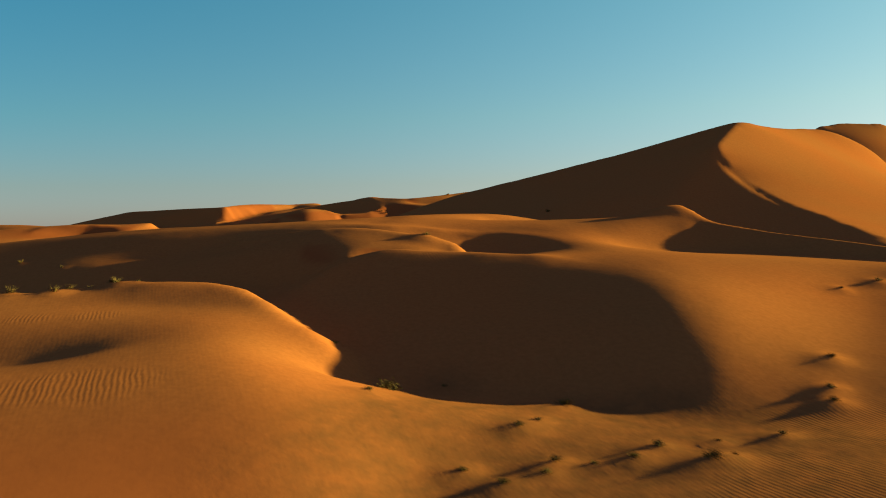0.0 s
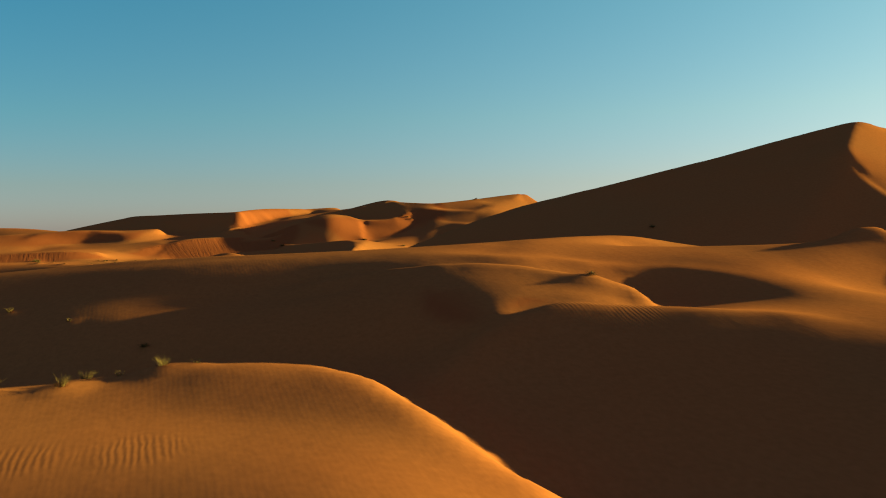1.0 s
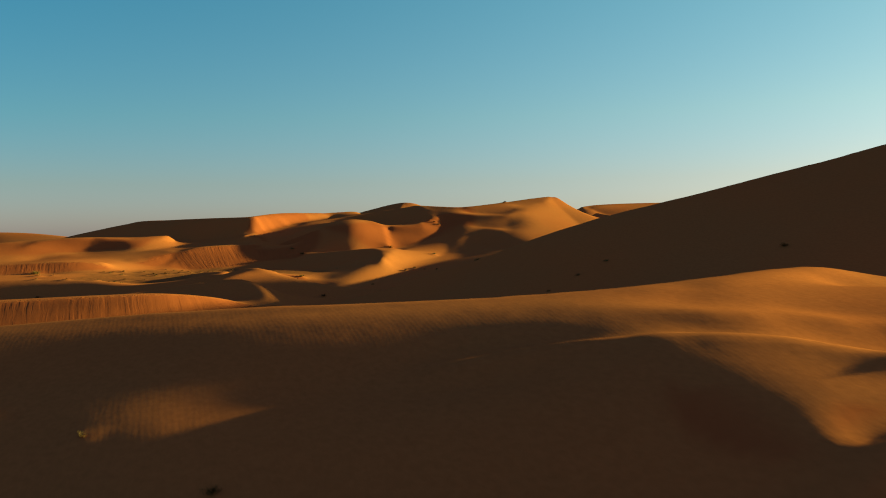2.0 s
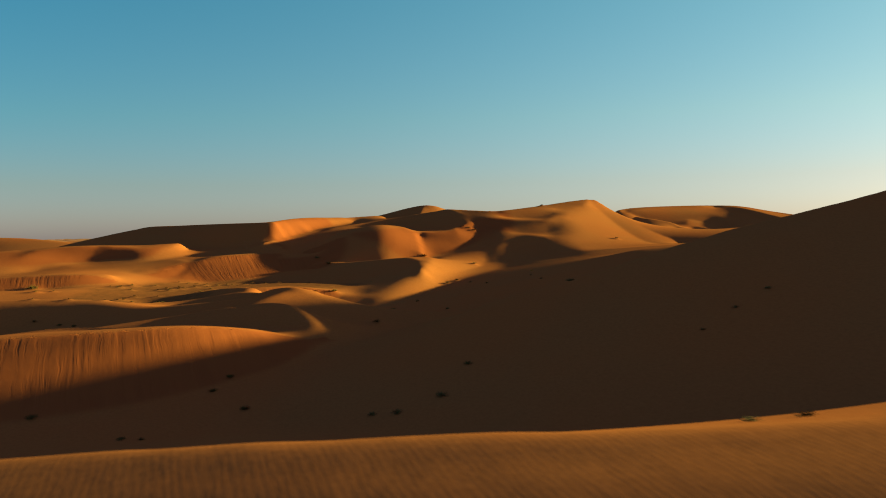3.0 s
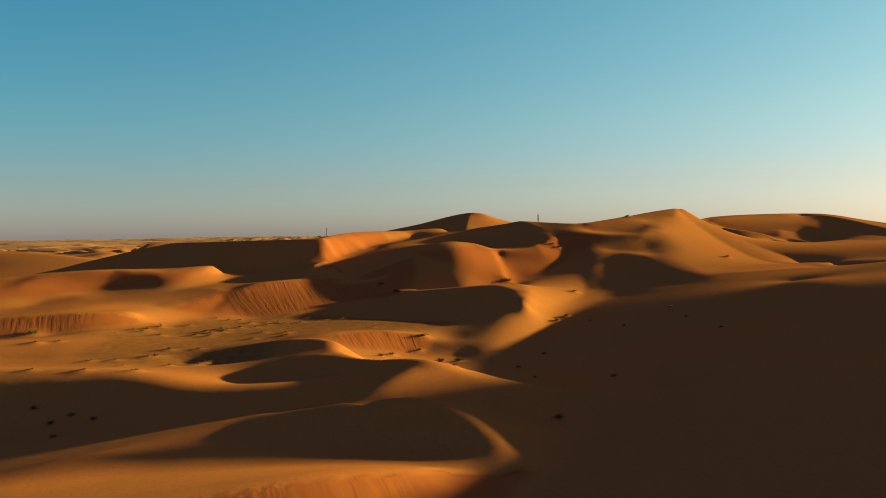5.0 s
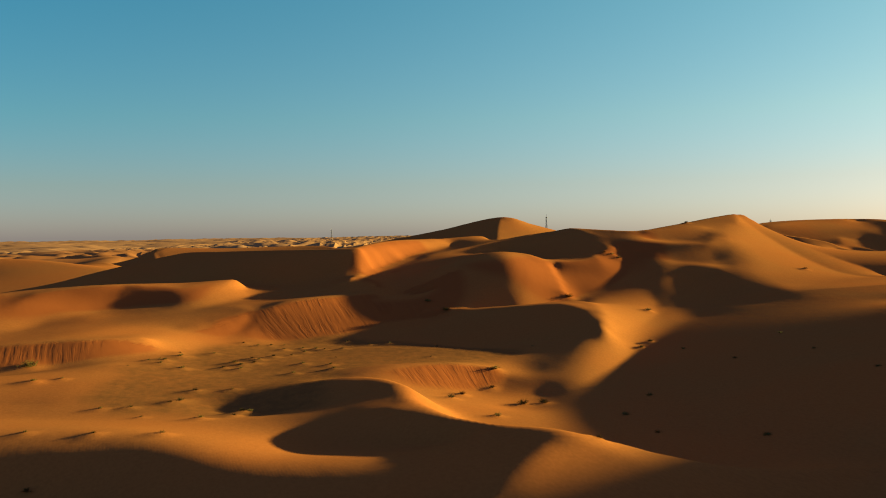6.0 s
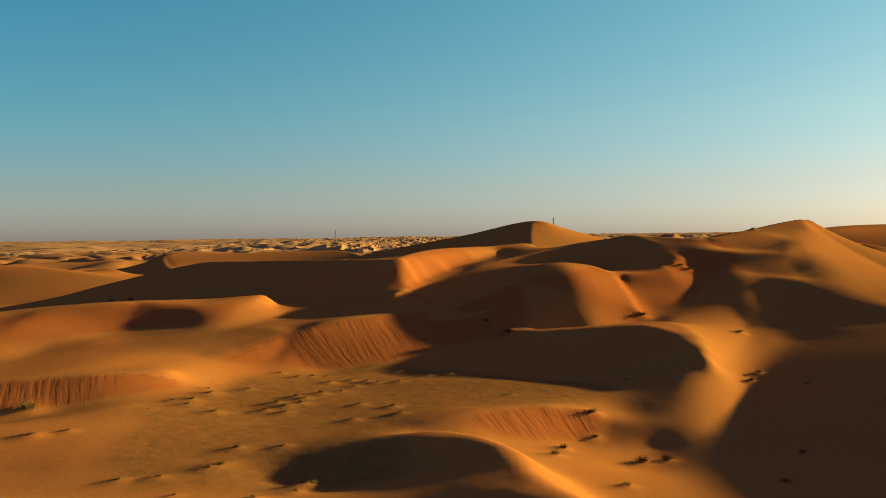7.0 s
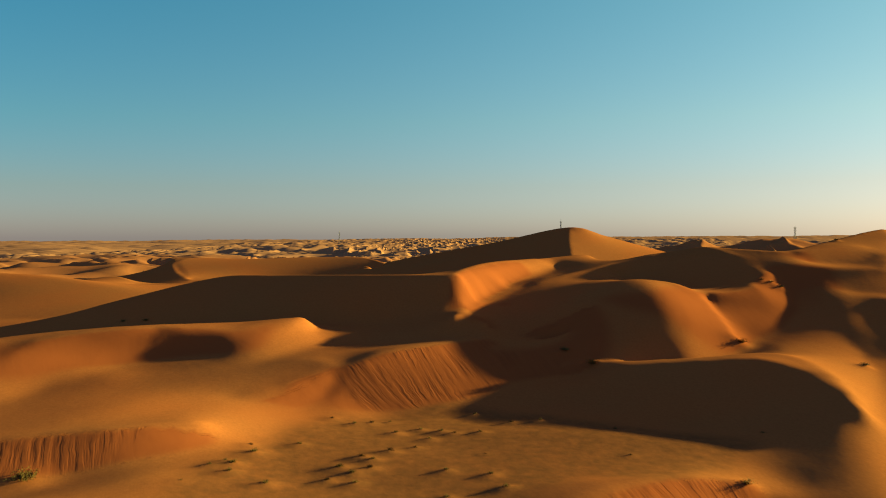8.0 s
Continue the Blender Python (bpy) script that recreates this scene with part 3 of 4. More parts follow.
face(0.07, (-90, 118), (-76, 125.5), (-66, 129), (-58, 131.7), (-52, 134.6), (-47, 138.5), (-44, 137), (-49, 130.5), (-55, 125.5), (-62, 121.5), (-75, 116))
face(0.36, (-150, 250), (-130, 260), (-121, 266), (-108, 273), (-96, 269.5), (-84, 263.5), (-70, 260), (-69, 257), (-70.3, 255), (-67.4, 254.4), (-66.7, 248.8), (-77.9, 246.5), (-87.5, 247), (-88.5, 250.5), (-98, 247.5), (-108, 243), (-116, 240), (-125, 234.5), (-140, 228))
face(0.05, (-67.1, 266.9), (-61.4, 276.7), (-53, 287.5), (-50.6, 284), (-65, 262.1), (-69.4, 255.4), (-67.7, 263.4))
face(-0.12, (-96, 242), (-94.3, 246.5), (-89.8, 250), (-88.3, 247), (-89.5, 243.5), (-93.2, 238.8))
face(0.26, (-106.5, 237.7), (-104.4, 241), (-96.6, 241.8), (-95.3, 239.3), (-100.7, 239.7))
face(0.05, (-118.3, 229.7), (-117.9, 233.5), (-113.8, 236.7), (-105.3, 240.5), (-106.5, 237.7), (-113, 233.5), (-114, 224.9), (-114.4, 222.7))
face(0.32, (-113.6, 223.7), (-113.3, 231.7), (-109.2, 234.7), (-106.7, 231.7), (-110.3, 227.7))
face(-0.1, (-88, 213), (-87.6, 206), (-88, 202), (-91, 202), (-91.5, 206), (-90.5, 209))
face(0.07, (-93, 206), (-92.5, 188), (-108, 186), (-118, 196), (-108, 201), (-98, 204))
face(0.09, (-116, 212), (-110, 220), (-104, 223), (-98, 222), (-92.5, 217.5), (-97, 214), (-104, 212), (-112, 209))
face(0.1, (-102.2, 222), (-105.6, 237), (-94.4, 238.2), (-86.5, 237.8), (-83.5, 234.8), (-85.4, 230.5), (-91.2, 220.7), (-98.1, 216.7))
face(0.115, (-83.2, 235.3), (-75.6, 241.5), (-67.8, 247.8), (-66.8, 243), (-64.4, 239.3), (-71, 234), (-77.5, 230.2), (-82, 232))
face(0.32, (-66.8, 248.1), (-59.7, 258.4), (-54.7, 259.9), (-48.4, 266), (-43, 266.5), (-42.6, 260), (-41.7, 255), (-42, 251), (-41.8, 248), (-51.6, 244.5), (-54.5, 243.5), (-64, 240.5), (-65.5, 243))
face(0.07, (-42.3, 265.5), (-37, 265.5), (-33.9, 264), (-32, 258.4), (-32.4, 253.9), (-36, 249.2), (-41, 248.1), (-41.1, 252), (-41.1, 257))
face(0.19, (-64.2, 261.6), (-50.6, 281), (-35.1, 288.5), (-33.5, 284.3), (-43.5, 276), (-54.2, 264), (-60.4, 259.4), (-66.4, 250.1))
face(0.27, (-35.3, 280.5), (-31.2, 285.5), (-23.8, 287.6), (-22.6, 277.5), (-23.7, 272.3), (-27.8, 270.2), (-33, 267.5))
face(0.07, (-32.7, 265), (-28, 267.5), (-22.5, 272.5), (-19.9, 272), (-20.8, 267.5), (-27, 258.9), (-29.7, 257.6), (-31, 258.9))
face(0.33, (-64.6, 237.2), (-53.4, 241.8), (-44.3, 240.6), (-35.5, 239.4), (-32.2, 232.1), (-32.8, 226), (-36, 224.2), (-45, 224.3), (-50.6, 225.2), (-55.6, 226.2), (-62.2, 227), (-68.2, 228.5), (-70.8, 230.5))
face(-0.12, (-19.5, 265), (-16, 262), (-18.1, 245), (-27, 228), (-30.5, 224), (-30, 232), (-29.5, 239), (-32, 244))
face(-0.08, (-161, 415), (-160, 422), (-140, 427), (-115, 429), (-99, 423), (-86, 404), (-92, 402), (-108, 408), (-130, 404), (-150, 393))
face(0.3, (-175, 398), (-164, 414), (-156, 398), (-148.5, 388), (-158, 380))
face(0.22, (-108, 201.5), (-103, 205), (-98, 207.5), (-94, 208), (-95.5, 204.5), (-102, 200.5))
face(0.08, (-87.4, 217.9), (-76.9, 228.9), (-69.4, 227.7), (-62.4, 223.2), (-48.2, 218.5), (-54, 207.2), (-67.2, 205), (-83.4, 207.4))
face(-0.14, (20, 312), (23.9, 301), (29.7, 279), (38, 262), (29, 250), (6.4, 251), (5, 264), (6.4, 280), (12.5, 294))
face(0.24, (-10.5, 286), (0, 291.5), (6, 294.5), (5, 289.5), (0, 286), (-10.3, 283))
face(0.19, (-7, 266), (-5, 269.5), (-0.9, 270), (0.8, 264.8), (2.2, 257), (-3, 252), (-7, 255))
face(-0.05, (-2, 275), (6, 286.5), (9, 284), (5, 272), (0, 272))
face(-0.05, (-17, 262), (-12, 271.5), (-10, 270), (-10.5, 252), (-14, 250))
face(-0.14, (-24.1, 272.2), (-14.5, 279.2), (2.5, 280.8), (1.4, 273.5), (-11.3, 273.4), (-15.7, 265.8), (-16.1, 250.7), (-26.8, 250.1), (-28.6, 257.6), (-21.6, 264.8))
face(-0.14, (86, 366), (97, 357), (106, 343), (100, 335), (90, 345), (85, 358))
face(0.2, (84.5, 366), (87, 364), (91, 348), (97, 334), (93, 332), (86, 346))
face(0.09, (40, 345), (62, 362), (81, 367), (78, 350), (70, 345), (60, 336))
face(-0.1, (62, 345), (70, 345), (74, 330), (66, 325), (58, 335))

# loose faces where sand slides: the crest that feeds each of them, and how far down it reaches
SLIPS = []


def slip(down, furrowed, *places):
    SLIPS.append((spline(places, 0.8), down, furrowed))


slip(13, 0.3, (-92, 118, 27), (-76, 126, 27.4), (-66, 129.5, 27.6), (-59, 132, 27.7), (-52.5, 135, 27.6), (-47, 139, 26.7))
slip(12, 0.5, (-84.5, 234.5, 30.1), (-79.8, 239.7, 31.5), (-74, 243.5, 31.9), (-67.4, 248, 32), (-61, 251, 31.4))
slip(7, 0.4, (-125, 203, 28.6), (-112, 207.5, 29.1), (-106, 209.8, 29.2), (-97.5, 213, 29.3))
slip(10, 0.04, (-125, 232, 33.5), (-116, 238, 34.2), (-108, 241, 34.5), (-102, 244, 34.4))
slip(7, 0.5, (-61, 203.5, 26.7), (-54, 207.5, 26.5), (-47.5, 209.8, 25.2))
slip(15, 0.06, (-41, 266.3, 38.5), (-38, 265.8, 38), (-34.8, 264.5, 36.4), (-28, 268.5, 36.4), (-22.5, 273.5, 37.7), (-20.5, 281, 40.4))
slip(8, 0.1, (-69, 258, 35.5), (-70, 261, 39.4), (-68, 268, 40.2), (-64, 276, 40.8))
slip(3.6, 0.1, (-8, 64.5, 29.6), (-6.5, 64, 29.4), (-4.5, 63.8, 29.2))

RIPPLES = [(13.5, 27.3, 4.0), (11.3, 26.0, 3.0), (17.9, 32.6, 4.5), (-16.0, 31.1, 2.2), (-14.0, 31.6, 2.2), (-13.0, 32.2, 1.8), (-23.1, 45.0, 1.5), (-19.9, 46.1, 1.5), (-69.9, 229.4, 2.0), (-67.9, 229.2, 2.0), (-67.6, 229.5, 3.0), (-71.1, 230.4, 2.5), (-3.3, 61.5, 1.6), (-0.4, 60.7, 1.6)]

xs = np.concatenate([np.arange(-2800, -600, 25), np.arange(-600, -201, 5), GX, np.arange(154, 600, 5), np.arange(605, 2800, 25)])
ys = np.concatenate([np.arange(-600, -11, 15), GY, np.arange(442, 900, 3), np.arange(900, 1500, 6), np.arange(1510, 4900, 20)])
X, Y = np.meshgrid(xs, ys, indexing="ij")


def land(x, y):
    """The open country round the dunes."""
    return 21 + 5 * ease(y, 60, 260) + 5 * ease(x, 60, 160) + 2 * lattice(x / 60, y / 60, 5)


edge = land(*np.meshgrid(GX, GY, indexing="ij"))
D = settle(LINES, edge)
marks = {}
for kind in ("sharp", "round", "foot"):
    mark = np.zeros(D.shape)
    for line, k in LINES:
        if k == kind:
            i = np.clip(((line[:, 0] - GX[0]) / STEP + 0.5).astype(int), 0, len(GX) - 1)
            j = np.clip(((line[:, 1] - GY[0]) / STEP + 0.5).astype(int), 0, len(GY) - 1)
            mark[i, j] = 1
    marks[kind] = mark
keen = np.clip(blur(marks["sharp"], 3.0) * 8, 0, 1)
mild = np.clip(blur(marks["foot"], 4.0) * 12, 0, 1)
full = np.clip(blur(marks["round"], 5.0) * 15, 0, 1)
fine, medium, broad = blur(D, 0.8), blur(D, 2.2), blur(D, 3.6)
D = fine + np.clip(0.4 + mild, 0, 1) * (1 - full) * (medium - fine) + full * (broad - fine)
D = D + keen * (fine - D)

gx, gy = np.gradient(D, STEP)
steep = np.hypot(gx, gy)
along, down, loose, cut = np.zeros(D.shape), np.zeros(D.shape), np.zeros(D.shape), np.zeros(D.shape)
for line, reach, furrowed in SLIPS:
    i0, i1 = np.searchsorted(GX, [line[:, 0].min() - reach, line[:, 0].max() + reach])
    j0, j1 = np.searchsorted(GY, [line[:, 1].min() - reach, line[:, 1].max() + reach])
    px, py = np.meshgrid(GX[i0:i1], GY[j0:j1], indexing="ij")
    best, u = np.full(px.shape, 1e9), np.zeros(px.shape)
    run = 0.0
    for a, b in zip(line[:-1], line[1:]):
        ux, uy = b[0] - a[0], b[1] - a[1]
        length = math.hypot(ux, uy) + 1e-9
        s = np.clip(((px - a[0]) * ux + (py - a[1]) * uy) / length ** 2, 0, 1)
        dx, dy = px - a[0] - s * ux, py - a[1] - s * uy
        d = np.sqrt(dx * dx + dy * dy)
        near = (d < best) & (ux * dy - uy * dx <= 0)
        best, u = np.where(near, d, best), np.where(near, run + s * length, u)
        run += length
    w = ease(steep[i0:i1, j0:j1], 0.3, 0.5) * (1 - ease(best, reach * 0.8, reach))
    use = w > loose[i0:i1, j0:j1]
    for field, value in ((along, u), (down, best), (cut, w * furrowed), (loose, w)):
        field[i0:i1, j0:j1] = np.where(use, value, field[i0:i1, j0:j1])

# slopes of freshly slid, redder sand without furrows
for outline in (((-26, 14), (-24, 24), (-14, 27.5), (-9, 30), (-6, 27), (-4, 22), (-8, 15)), ((-93, 221), (-88, 233), (-83, 233.5), (-85, 226))):
    red = inside(np.array(outline, float), *np.meshgrid(GX, GY, indexing="ij"))
    loose = np.maximum(loose, 0.75 * blur(red.astype(float), 4.0))

# patches of strong wind ripples: x, y and radius
rippled = np.zeros(D.shape)
gridx, gridy = np.meshgrid(GX, GY, indexing="ij")
for x, y, r in RIPPLES:
    d = np.hypot(gridx - x, gridy - y) / r + 0.35 * lattice(gridx / 2.5, gridy / 2.5, 41)
    rippled = np.maximum(rippled, 1 - ease(d, 0.5, 1.1))

# coarse dark sand that the wind has left in the hollows, with ragged edges
coarse = np.zeros(D.shape)
ragged = 3.0 * lattice(gridx / 9, gridy / 9, 51) + 1.2 * lattice(gridx / 2.6, gridy / 2.6, 52)
for outline in (((-90, 190), (-84, 184), (-72, 184), (-66, 200), (-60, 208), (-48, 214), (-46, 222), (-58, 229), (-70, 233), (-80, 229), (-86, 222), (-88, 208)),
                ((-4, 38), (3, 40), (12, 37.5), (19, 34), (22, 24), (12, 15), (-6, 15), (-4, 28))):
    coarse = np.maximum(coarse, inside(np.array(outline, float), gridx + ragged, gridy - ragged).astype(float))
coarse = blur(coarse, 1.6)

Z = land(X, Y)
gi, gj = np.searchsorted(xs, GX[0] - 0.01), np.searchsorted(ys, GY[0] - 0.01)
Z[gi:gi + len(GX), gj:gj + len(GY)] = D

# the sea of low dunes that runs to the horizon
far = np.maximum(ease(Y, 430, 520), np.maximum(ease(X, 150, 260), ease(-X, 200, 280)))
wx, wy = X + 18 * lattice(X / 60, Y / 60, 11), Y + 18 * lattice(X / 60, Y / 60, 12)
waves = 1 - np.abs(lattice(wx / 31, wy / 23, 21)) * 2
waves = waves + 0.5 * (1 - 2 * np.abs(lattice(wx / 15 + 9, wy / 12, 22)))
for ax, ay, bx, by, top in ((30, 575, 79, 560, 17.5), (79, 560, 135, 552, 17.5), (-200, 1045, -165, 1025, 9)):
    s = np.clip(((X - ax) * (bx - ax) + (Y - ay) * (by - ay)) / ((bx - ax) ** 2 + (by - ay) ** 2), 0, 1)
    Z = np.maximum(Z, 25 + top - 0.3 * np.hypot(X - ax - s * (bx - ax), Y - ay - s * (by - ay)))
Z += far * (4.0 * waves - 2.6 + 5 * lattice(X / 260, Y / 220, 23))

# where shrubs stand: x, y and width in metres; the wind has heaped sand round them
PAN_SHRUBS = [
    (-88.7, 215.7, 0.73), (-88.9, 210.5, 1.07), (-89.6, 210.9, 0.69), (-90.5, 209.5, 0.68), (-84.8, 217.5, 0.84), (-83.3, 227.4, 0.71), (-80.8, 225.8, 0.81),
    (-79.2, 226.7, 0.94), (-77.4, 227.6, 0.59), (-74.2, 224.4, 0.79), (-76.5, 222.8, 0.89), (-72.2, 223.7, 0.9), (-70.9, 222.9, 0.78), (-76.6, 216.1, 1.02),
    (-78.9, 214.1, 1.1), (-80.4, 211.0, 1.15), (-79.2, 209.6, 1.03), (-77.9, 211.0, 0.95), (-71.7, 210.5, 0.85), (-68.2, 209.4, 0.84), (-68.3, 215.6, 0.41),
    (-77.9, 213.4, 0.79), (-78.7, 207.3, 0.91), (-85.3, 206.2, 1.0), (-91.4, 205.4, 0.46), (-68.4, 223.1, 0.78), (-65.1, 227.5, 0.83), (-55.9, 214.8, 0.51)]
PAN_SHRUBS += [
    (-68.7, 231.1, 0.86), (-73.3, 220.8, 0.76), (-80.9, 207.8, 0.82), (-74.5, 217.5, 0.73), (-75.7, 181.5, 0.95), (-73.1, 185.6, 1.21), (-72.5, 186.0, 1.11),
    (-83.8, 186.5, 0.81), (-86.3, 185.7, 0.81), (-80.2, 189.9, 1.31), (-80.1, 194.2, 1.0), (-80.9, 188.9, 0.71), (-76.5, 195.0, 0.74), (-88.0, 213.9, 1.23),
    (-88.6, 208.4, 0.88), (-97.3, 195.2, 1.08), (-95.1, 196.8, 0.68), (-67.3, 205.7, 0.95), (-71.7, 203.9, 0.81), (-81.3, 182.5, 0.55), (-62.1, 227.8, 0.83),
    (-73.4, 183.9, 0.75), (-85.3, 170.4, 0.67), (-80.2, 170.3, 0.74), (-75.4, 171.1, 0.82)]
EDGE_SHRUBS = [
    (-56.8, 246.2, 1.15), (-53.8, 244.0, 1.42), (-31.8, 254.2, 1.64), (-42.0, 221.2, 0.47), (-55.2, 224.2, 0.46), (-48.1, 209.0, 1.28), (-19.9, 245.1, 1.11),
    (-116.3, 257.0, 0.85), (-113.3, 257.1, 0.84), (-103.2, 205.8, 1.97), (-19.8, 273.7, 0.78), (-18.5, 273.1, 0.97), (-21.4, 273.5, 0.77), (3.2, 299.6, 0.96),
    (-53.5, 197.8, 0.87), (-52.3, 201.0, 0.9), (-49.1, 189.9, 0.8), (-45.7, 198.9, 1.27), (-43.3, 199.7, 1.16), (-24.5, 226.6, 0.85), (-26.5, 223.7, 0.82),
    (20.4, 275.8, 1.02), (-48.7, 204.9, 0.81), (-36.1, 157.7, 0.96), (-44.4, 162.8, 0.53)]
SHADE_SHRUBS = [
    (-32.0, 197.9, 0.77), (-35.9, 192.2, 0.84), (-27.0, 178.9, 0.74), (-9.8, 216.9, 0.65), (-11.3, 204.0, 0.58), (-21.9, 219.1, 0.64), (-82.3, 164.9, 0.79),
    (-80.0, 163.0, 0.76), (-75.6, 161.7, 0.73), (-78.3, 163.5, 0.75), (-77.7, 158.8, 0.72), (-13.2, 148.5, 1.0), (-3.3, 159.5, 0.72), (-11.2, 190.7, 0.63),
    (-19.2, 207.5, 0.71), (1.1, 160.7, 0.62), (-34.8, 184.3, 0.72), (-61.4, 122.8, 0.95), (-47.8, 132.4, 0.88), (-48.7, 129.6, 0.86), (-44.6, 124.7, 0.89),
    (-33.5, 119.7, 0.72), (-31.6, 119.1, 0.89), (-28.1, 120.6, 1.0), (-25.8, 126.4, 0.79), (-18.6, 82.5, 0.6), (-16.6, 83.2, 0.6), (-52.5, 118.5, 0.66)]
SHADE_SHRUBS += [(-50.8, 118.1, 0.65), (-7.4, 121.0, 0.47), (-3.9, 123.4, 0.6), (-0.4, 125.2, 0.62), (16, 118, 1.0), (-25.9, 62.7, 0.6)]
START_SHRUBS = [
    (-2.6, 37.9, 2.3), (-3.3, 35.1, 0.76), (5.6, 36.9, 1.5), (3.1, 33.0, 0.82), (4.0, 33.9, 0.65), (20.5, 42.0, 1.0), (18.6, 38.2, 0.9), (17.9, 36.5, 1.0),
    (11.0, 32.0, 0.64), (8.4, 31.2, 1.04), (4.1, 29.6, 0.93), (0.6, 28.9, 0.77), (9.9, 29.4, 1.37), (7.1, 29.9, 0.91), (2.0, 27.5, 0.94), (3.6, 28.4, 0.85),
    (13.8, 32.4, 0.77), (-6.2, 45.6, 0.9), (31.3, 57.1, 1.0), (27.5, 54.8, 0.7), (0.0, 41.4, 0.66), (-1.2, 67.6, 1.3), (10.9, 29.9, 0.56), (5.5, 29.4, 0.66)]
TUFTS = [(-27.3, 50.6, 1.0), (-24.9, 51.3, 0.85), (-24.4, 52.4, 0.8), (-23.3, 53.0, 0.45), (-21.7, 53.5, 0.8), (-20.4, 54.0, 0.5), (-31.1, 65.5, 0.45), (-35.5, 67.5, 0.6)]
for x, y, wide in PAN_SHRUBS + EDGE_SHRUBS + START_SHRUBS + TUFTS:
    i0, i1 = np.searchsorted(xs, [x - 7, x + 5])
    j0, j1 = np.searchsorted(ys, [y - 5, y + 5])
    a, b = X[i0:i1, j0:j1] - x, Y[i0:i1, j0:j1] - y
    lee = -0.91 * a - 0.41 * b
    off = 0.41 * a - 0.91 * b
    tail = np.where(lee > 0, 1.5, 0.75) * wide
    Z[i0:i1, j0:j1] += 0.30 * min(wide, 0.9) * np.exp(-(lee / tail) ** 2 - (off / (0.65 * wide)) ** 2)


def height_at(x, y):
    i, j = np.searchsorted(xs, x) - 1, np.searchsorted(ys, y) - 1
    u, v = (x - xs[i]) / (xs[i + 1] - xs[i]), (y - ys[j]) / (ys[j + 1] - ys[j])
    return float((Z[i, j] * (1 - u) + Z[i + 1, j] * u) * (1 - v) + (Z[i, j + 1] * (1 - u) + Z[i + 1, j + 1] * u) * v)


nx, ny = X.shape
verts = np.stack([X, Y, Z], -1).reshape(-1, 3)
corner = (np.arange(nx - 1)[:, None] * ny + np.arange(ny - 1)[None, :]).reshape(-1)
faces = np.stack([corner, corner + ny, corner + ny + 1, corner + 1], -1)
mesh = bpy.data.meshes.new("ground")
mesh.vertices.add(len(verts))
mesh.vertices.foreach_set("co", verts.reshape(-1).astype(np.float32))
mesh.loops.add(faces.size)
mesh.loops.foreach_set("vertex_index", faces.reshape(-1).astype(np.int32))
mesh.polygons.add(len(faces))
mesh.polygons.foreach_set("loop_start", np.arange(0, faces.size, 4, dtype=np.int32))
mesh.polygons.foreach_set("use_smooth", np.ones(len(faces), dtype=bool))
mesh.update(calc_edges=True)
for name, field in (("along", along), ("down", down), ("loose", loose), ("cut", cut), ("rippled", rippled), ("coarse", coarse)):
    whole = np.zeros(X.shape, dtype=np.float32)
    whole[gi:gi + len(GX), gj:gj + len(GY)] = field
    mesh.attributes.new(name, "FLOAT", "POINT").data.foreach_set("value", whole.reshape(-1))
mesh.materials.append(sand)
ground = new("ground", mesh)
tagged(ground, "rippled orange sand dunes with sharp crests and slip faces", "dunes", kind="structure")


# ---- things ----
def part(name, bm, surface, parent, label=""):
    """Links a bmesh as one mesh object under a thing."""
    data = bpy.data.meshes.new(name)
    bm.to_mesh(data)
    bm.free()
    data.materials.append(surface)
    ob = new(name, data)
    ob.parent = parent
    if label:
        ob["label"] = label
    return ob


def blade(bm, rng, root, lean, turn, length, width, bend, pieces=3):
    """A thin curved twig or blade that tapers to its tip."""
    way = Vector((math.cos(turn) * math.sin(lean), math.sin(turn) * math.sin(lean), math.cos(lean)))
    side = Vector((-math.sin(turn), math.cos(turn), 0)).lerp(way.orthogonal().normalized(), rng.random()).normalized()
    at, rows = Vector(root), []
    for k in range(pieces + 1):
        w = width * (1 - 0.85 * k / pieces)
        rows.append((bm.verts.new(at + side * w), bm.verts.new(at - side * w)))
        way = (way + Vector((math.cos(turn), math.sin(turn), -0.6)) * bend / pieces).normalized()
        at = at + way * (length / pieces)
    for a, b in zip(rows[:-1], rows[1:]):
        bm.faces.new((a[0], a[1], b[1], b[0]))
    return at


def shrub(seed, label):
    """A low desert shrub, one metre wide: wiry twigs under small leaves."""
    rng = random.Random(seed)
    root = new("desert_shrub")
    twigs, leaves = bmesh.new(), bmesh.new()
    for k in range(70):
        turn, lean = rng.uniform(0, 6.283), rng.uniform(0.05, 1.25)
        spread = 0.12 * rng.random()
        length = rng.uniform(0.28, 0.56) * (0.75 + 0.25 * math.cos(lean))
        tip = blade(twigs, rng, (spread * math.cos(turn), spread * math.sin(turn), -0.06), lean, turn, length, 0.009, rng.uniform(0.0, 0.3))
        for q in range(13):
            f = rng.uniform(0.35, 1.05)
            c = Vector((tip.x * f, tip.y * f, tip.z * f)) + Vector((rng.gauss(0, 0.035), rng.gauss(0, 0.035), rng.gauss(0, 0.03)))
            u = Vector((rng.gauss(0, 1), rng.gauss(0, 1), rng.gauss(0, 1))).normalized() * rng.uniform(0.025, 0.055)
            v = u.orthogonal().normalized() * rng.uniform(0.012, 0.026)
            leaves.faces.new([leaves.verts.new(c + d) for d in (u, v, -u, -v)])
    part("stem_clump", twigs, twig_bark, root)
    part("foliage", leaves, shrub_leaf, root, "sparse dusty olive leaves")
    return tagged(root, label, "shrub")


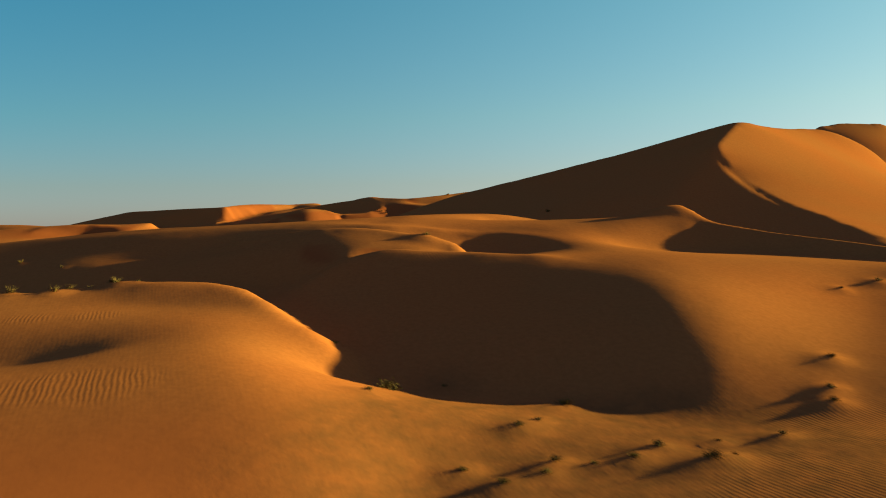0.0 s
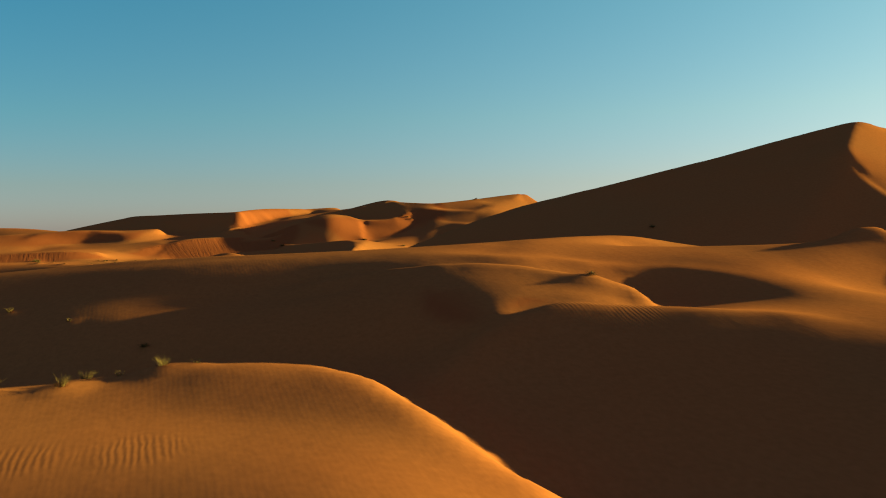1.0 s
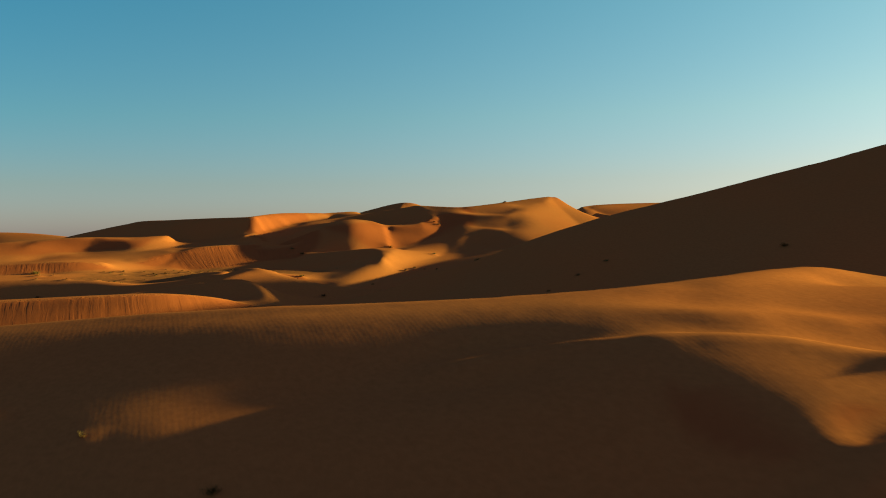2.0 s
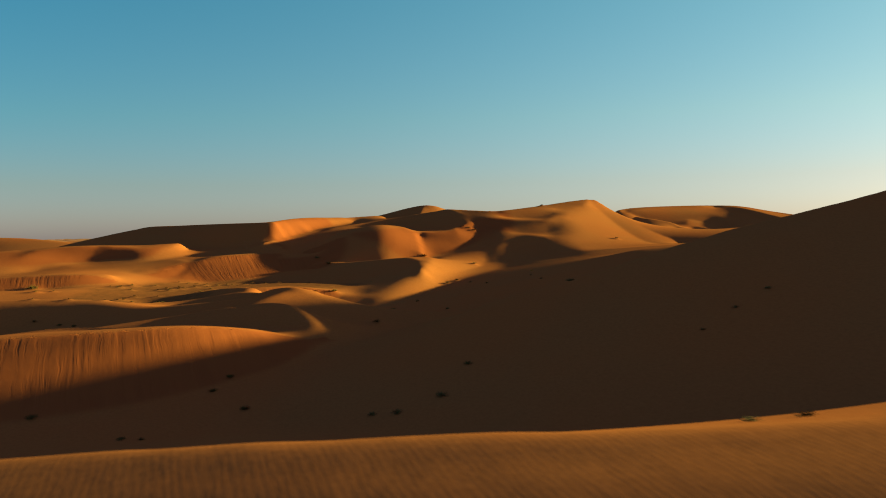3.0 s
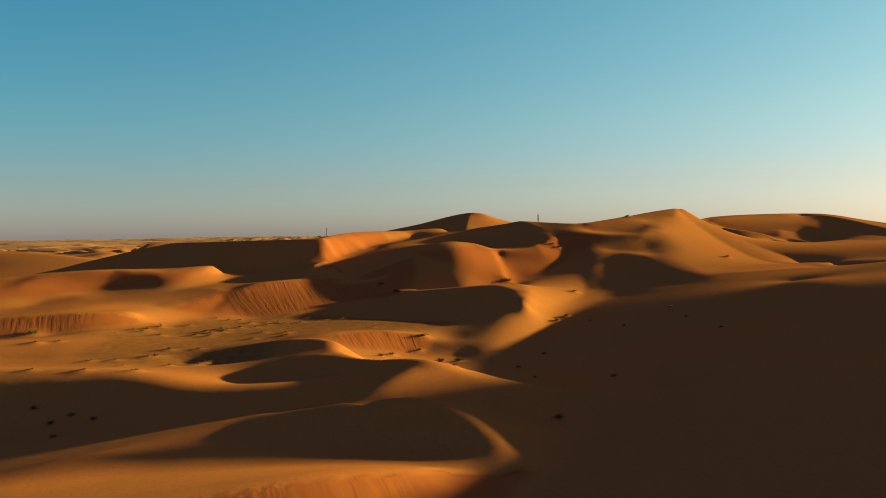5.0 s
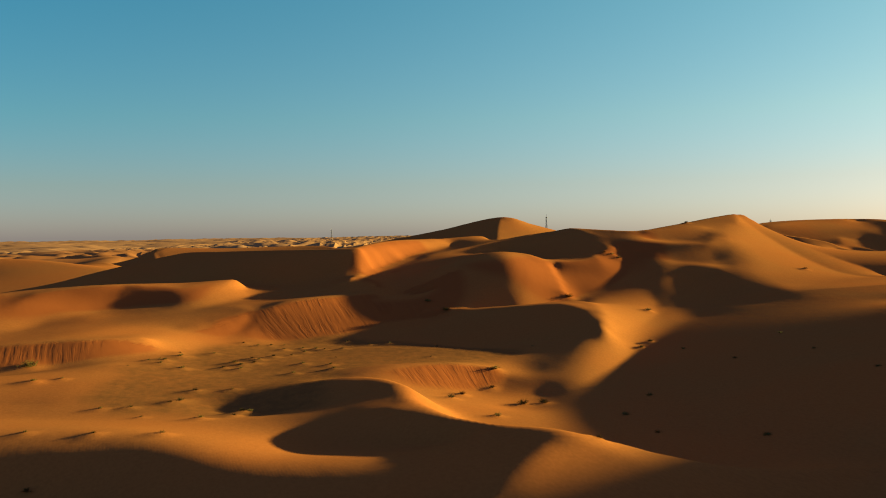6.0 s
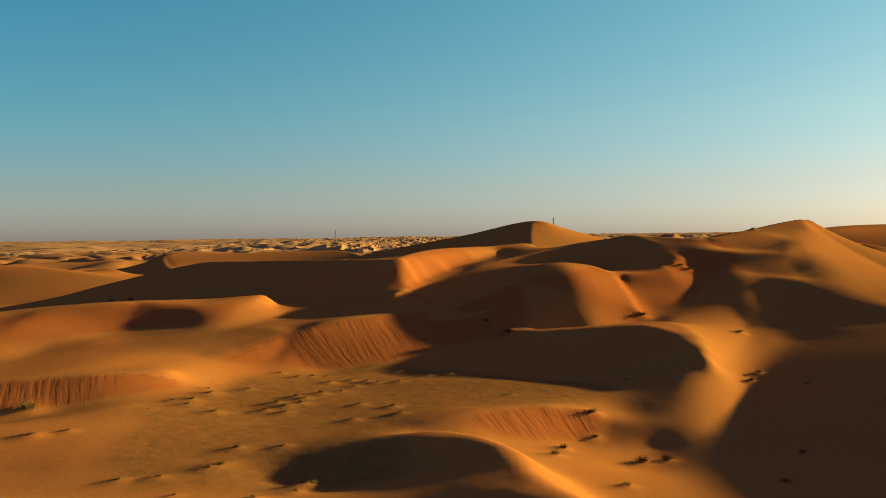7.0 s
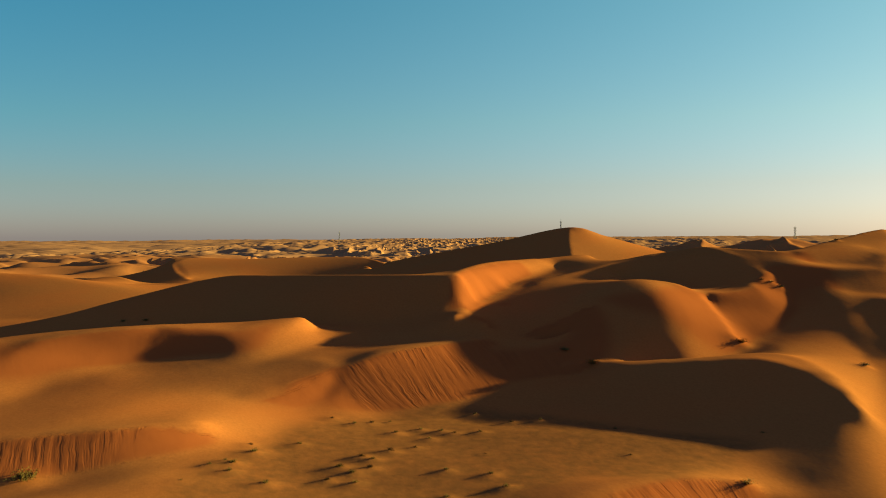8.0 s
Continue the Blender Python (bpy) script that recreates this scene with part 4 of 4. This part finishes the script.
def tuft(seed, label):
    """A bunch of dry grass, one metre across."""
    rng = random.Random(seed)
    root = new("grass_tuft")
    stalks, base = bmesh.new(), bmesh.new()
    for k in range(95):
        turn = rng.uniform(0, 6.283)
        r = 0.16 * math.sqrt(rng.random())
        blade(stalks, rng, (r * math.cos(turn), r * math.sin(turn), -0.05), rng.uniform(0.02, 0.55), turn, rng.uniform(0.4, 0.85), 0.010, rng.uniform(0.1, 0.5), 4)
    for k in range(70):
        turn = rng.uniform(0, 6.283)
        r = 0.2 * math.sqrt(rng.random())
        blade(base, rng, (r * math.cos(turn), r * math.sin(turn), -0.04), rng.uniform(0.6, 1.4), turn, rng.uniform(0.12, 0.3), 0.012, rng.uniform(0.1, 0.5), 2)
    part("blade_clump", stalks, dry_straw, root, "upright straw-yellow stalks")
    part("dead_base", base, twig_bark, root, "dark dead leaf base")
    return tagged(root, label, "grass")


def plant(kinds, places, group, seed, tall=0.62):
    """Sets copies of some kinds of plant on the sand; the first of each kind stands itself."""
    rng = random.Random(seed)
    for k, (x, y, wide) in enumerate(places):
        model = kinds[k % len(kinds)]
        m = pose(x, y, height_at(x, y) - 0.02, rng.uniform(-6, 6), rng.uniform(-6, 6), rng.uniform(0, 360)) @ Matrix.Diagonal((wide, wide, tall * wide, 1))
        if k < len(kinds):
            model.matrix_basis = m
            model["group"] = group
        else:
            model_copy = copy_thing(model, m @ Matrix.Diagonal((*(1 / c for c in model.scale), 1)))
            model_copy["group"] = group


plant([shrub(k, "dusty olive shrub on a low mound in the sandy pan") for k in (1, 2, 3)], [(x, y, 0.58 * w) for x, y, w in PAN_SHRUBS], "shrubs of the sandy pan", 1)
plant([shrub(k, "lone dark shrub rooted at the edge of a dune") for k in (4, 5)], EDGE_SHRUBS, "shrubs at the dune edges", 2)
plant([shrub(k, "small dark shrub on the shaded dune slope") for k in (6, 7)], SHADE_SHRUBS, "shrubs in the shade", 3)
plant([shrub(k, "brown wiry shrub with a wind-blown tail of sand") for k in (8, 9, 10)], [(x, y, 0.55 * w) for x, y, w in START_SHRUBS], "shrubs of the hollow", 4)
plant([tuft(k, "straw-yellow grass tuft on the dune crest") for k in (11, 12)], TUFTS, "grass tufts on the crest", 5, 0.75)


def beam(bm, a, b, thick):
    """A square bar from a to b."""
    a, b = Vector(a), Vector(b)
    way = (b - a).normalized()
    u = way.orthogonal().normalized() * thick / 2
    v = way.cross(u).normalized() * thick / 2
    low = [bm.verts.new(a + s * u + t * v) for s, t in ((1, 1), (-1, 1), (-1, -1), (1, -1))]
    top = [bm.verts.new(b + s * u + t * v) for s, t in ((1, 1), (-1, 1), (-1, -1), (1, -1))]
    for k in range(4):
        bm.faces.new((low[k], low[(k + 1) % 4], top[(k + 1) % 4], top[k]))
    bm.faces.new(low[::-1])
    bm.faces.new(top)


def tower(x, y, tall, turn):
    """A slender lattice mast with platforms and a whip on top."""
    root = new("lattice_tower")
    foot_wide, head_wide, body = 5.0, 1.6, tall * 0.9

    def corner(k, h):
        w = foot_wide + (head_wide - foot_wide) * min(1, h / (body * 0.75))
        return (w / 2 * (1, -1, -1, 1)[k % 4], w / 2 * (1, 1, -1, -1)[k % 4], h)

    for k in range(4):
        bm = bmesh.new()
        for h in range(4):
            beam(bm, corner(k, body * h / 4 - (1 if h == 0 else 0)), corner(k, body * (h + 1) / 4), 0.26)
        part("leg", bm, galvanised_steel, root)
    levels = 13
    for side in range(4):
        bm = bmesh.new()
        for h in range(levels):
            z0, z1 = body * h / levels, body * (h + 1) / levels
            beam(bm, corner(side, z0), corner(side + 1, z1), 0.1)
            beam(bm, corner(side + 1, z0), corner(side, z1), 0.1)
            beam(bm, corner(side, z1), corner(side + 1, z1), 0.14)
        part("bracing", bm, galvanised_steel, root)
    for h in (0.82, 0.97):
        bm = bmesh.new()
        bmesh.ops.create_cube(bm, size=1, matrix=Matrix.Translation((0, 0, body * h)) @ Matrix.Diagonal((3.4, 3.4, 0.3, 1)))
        for k in range(4):
            c = Vector((1.6 * (1, -1, -1, 1)[k], 1.6 * (1, 1, -1, -1)[k], body * h))
            beam(bm, c, c + Vector((0, 0, 1.1)), 0.12)
        part("platform", bm, galvanised_steel, root)
    bm = bmesh.new()
    beam(bm, (0, 0, body), (0, 0, tall), 0.35)
    part("whip", bm, galvanised_steel, root, "thin antenna whip")
    root.matrix_basis = pose(x, y, height_at(x, y) - 0.3, 0, 0, turn)
    return tagged(root, "grey steel lattice mast standing far off among dunes", "tower", "masts on the skyline")


tower(-345.6, 2226, 37, 20)
tower(152.9, 1691, 48, 55)
tower(459.8, 1360, 31, 10)
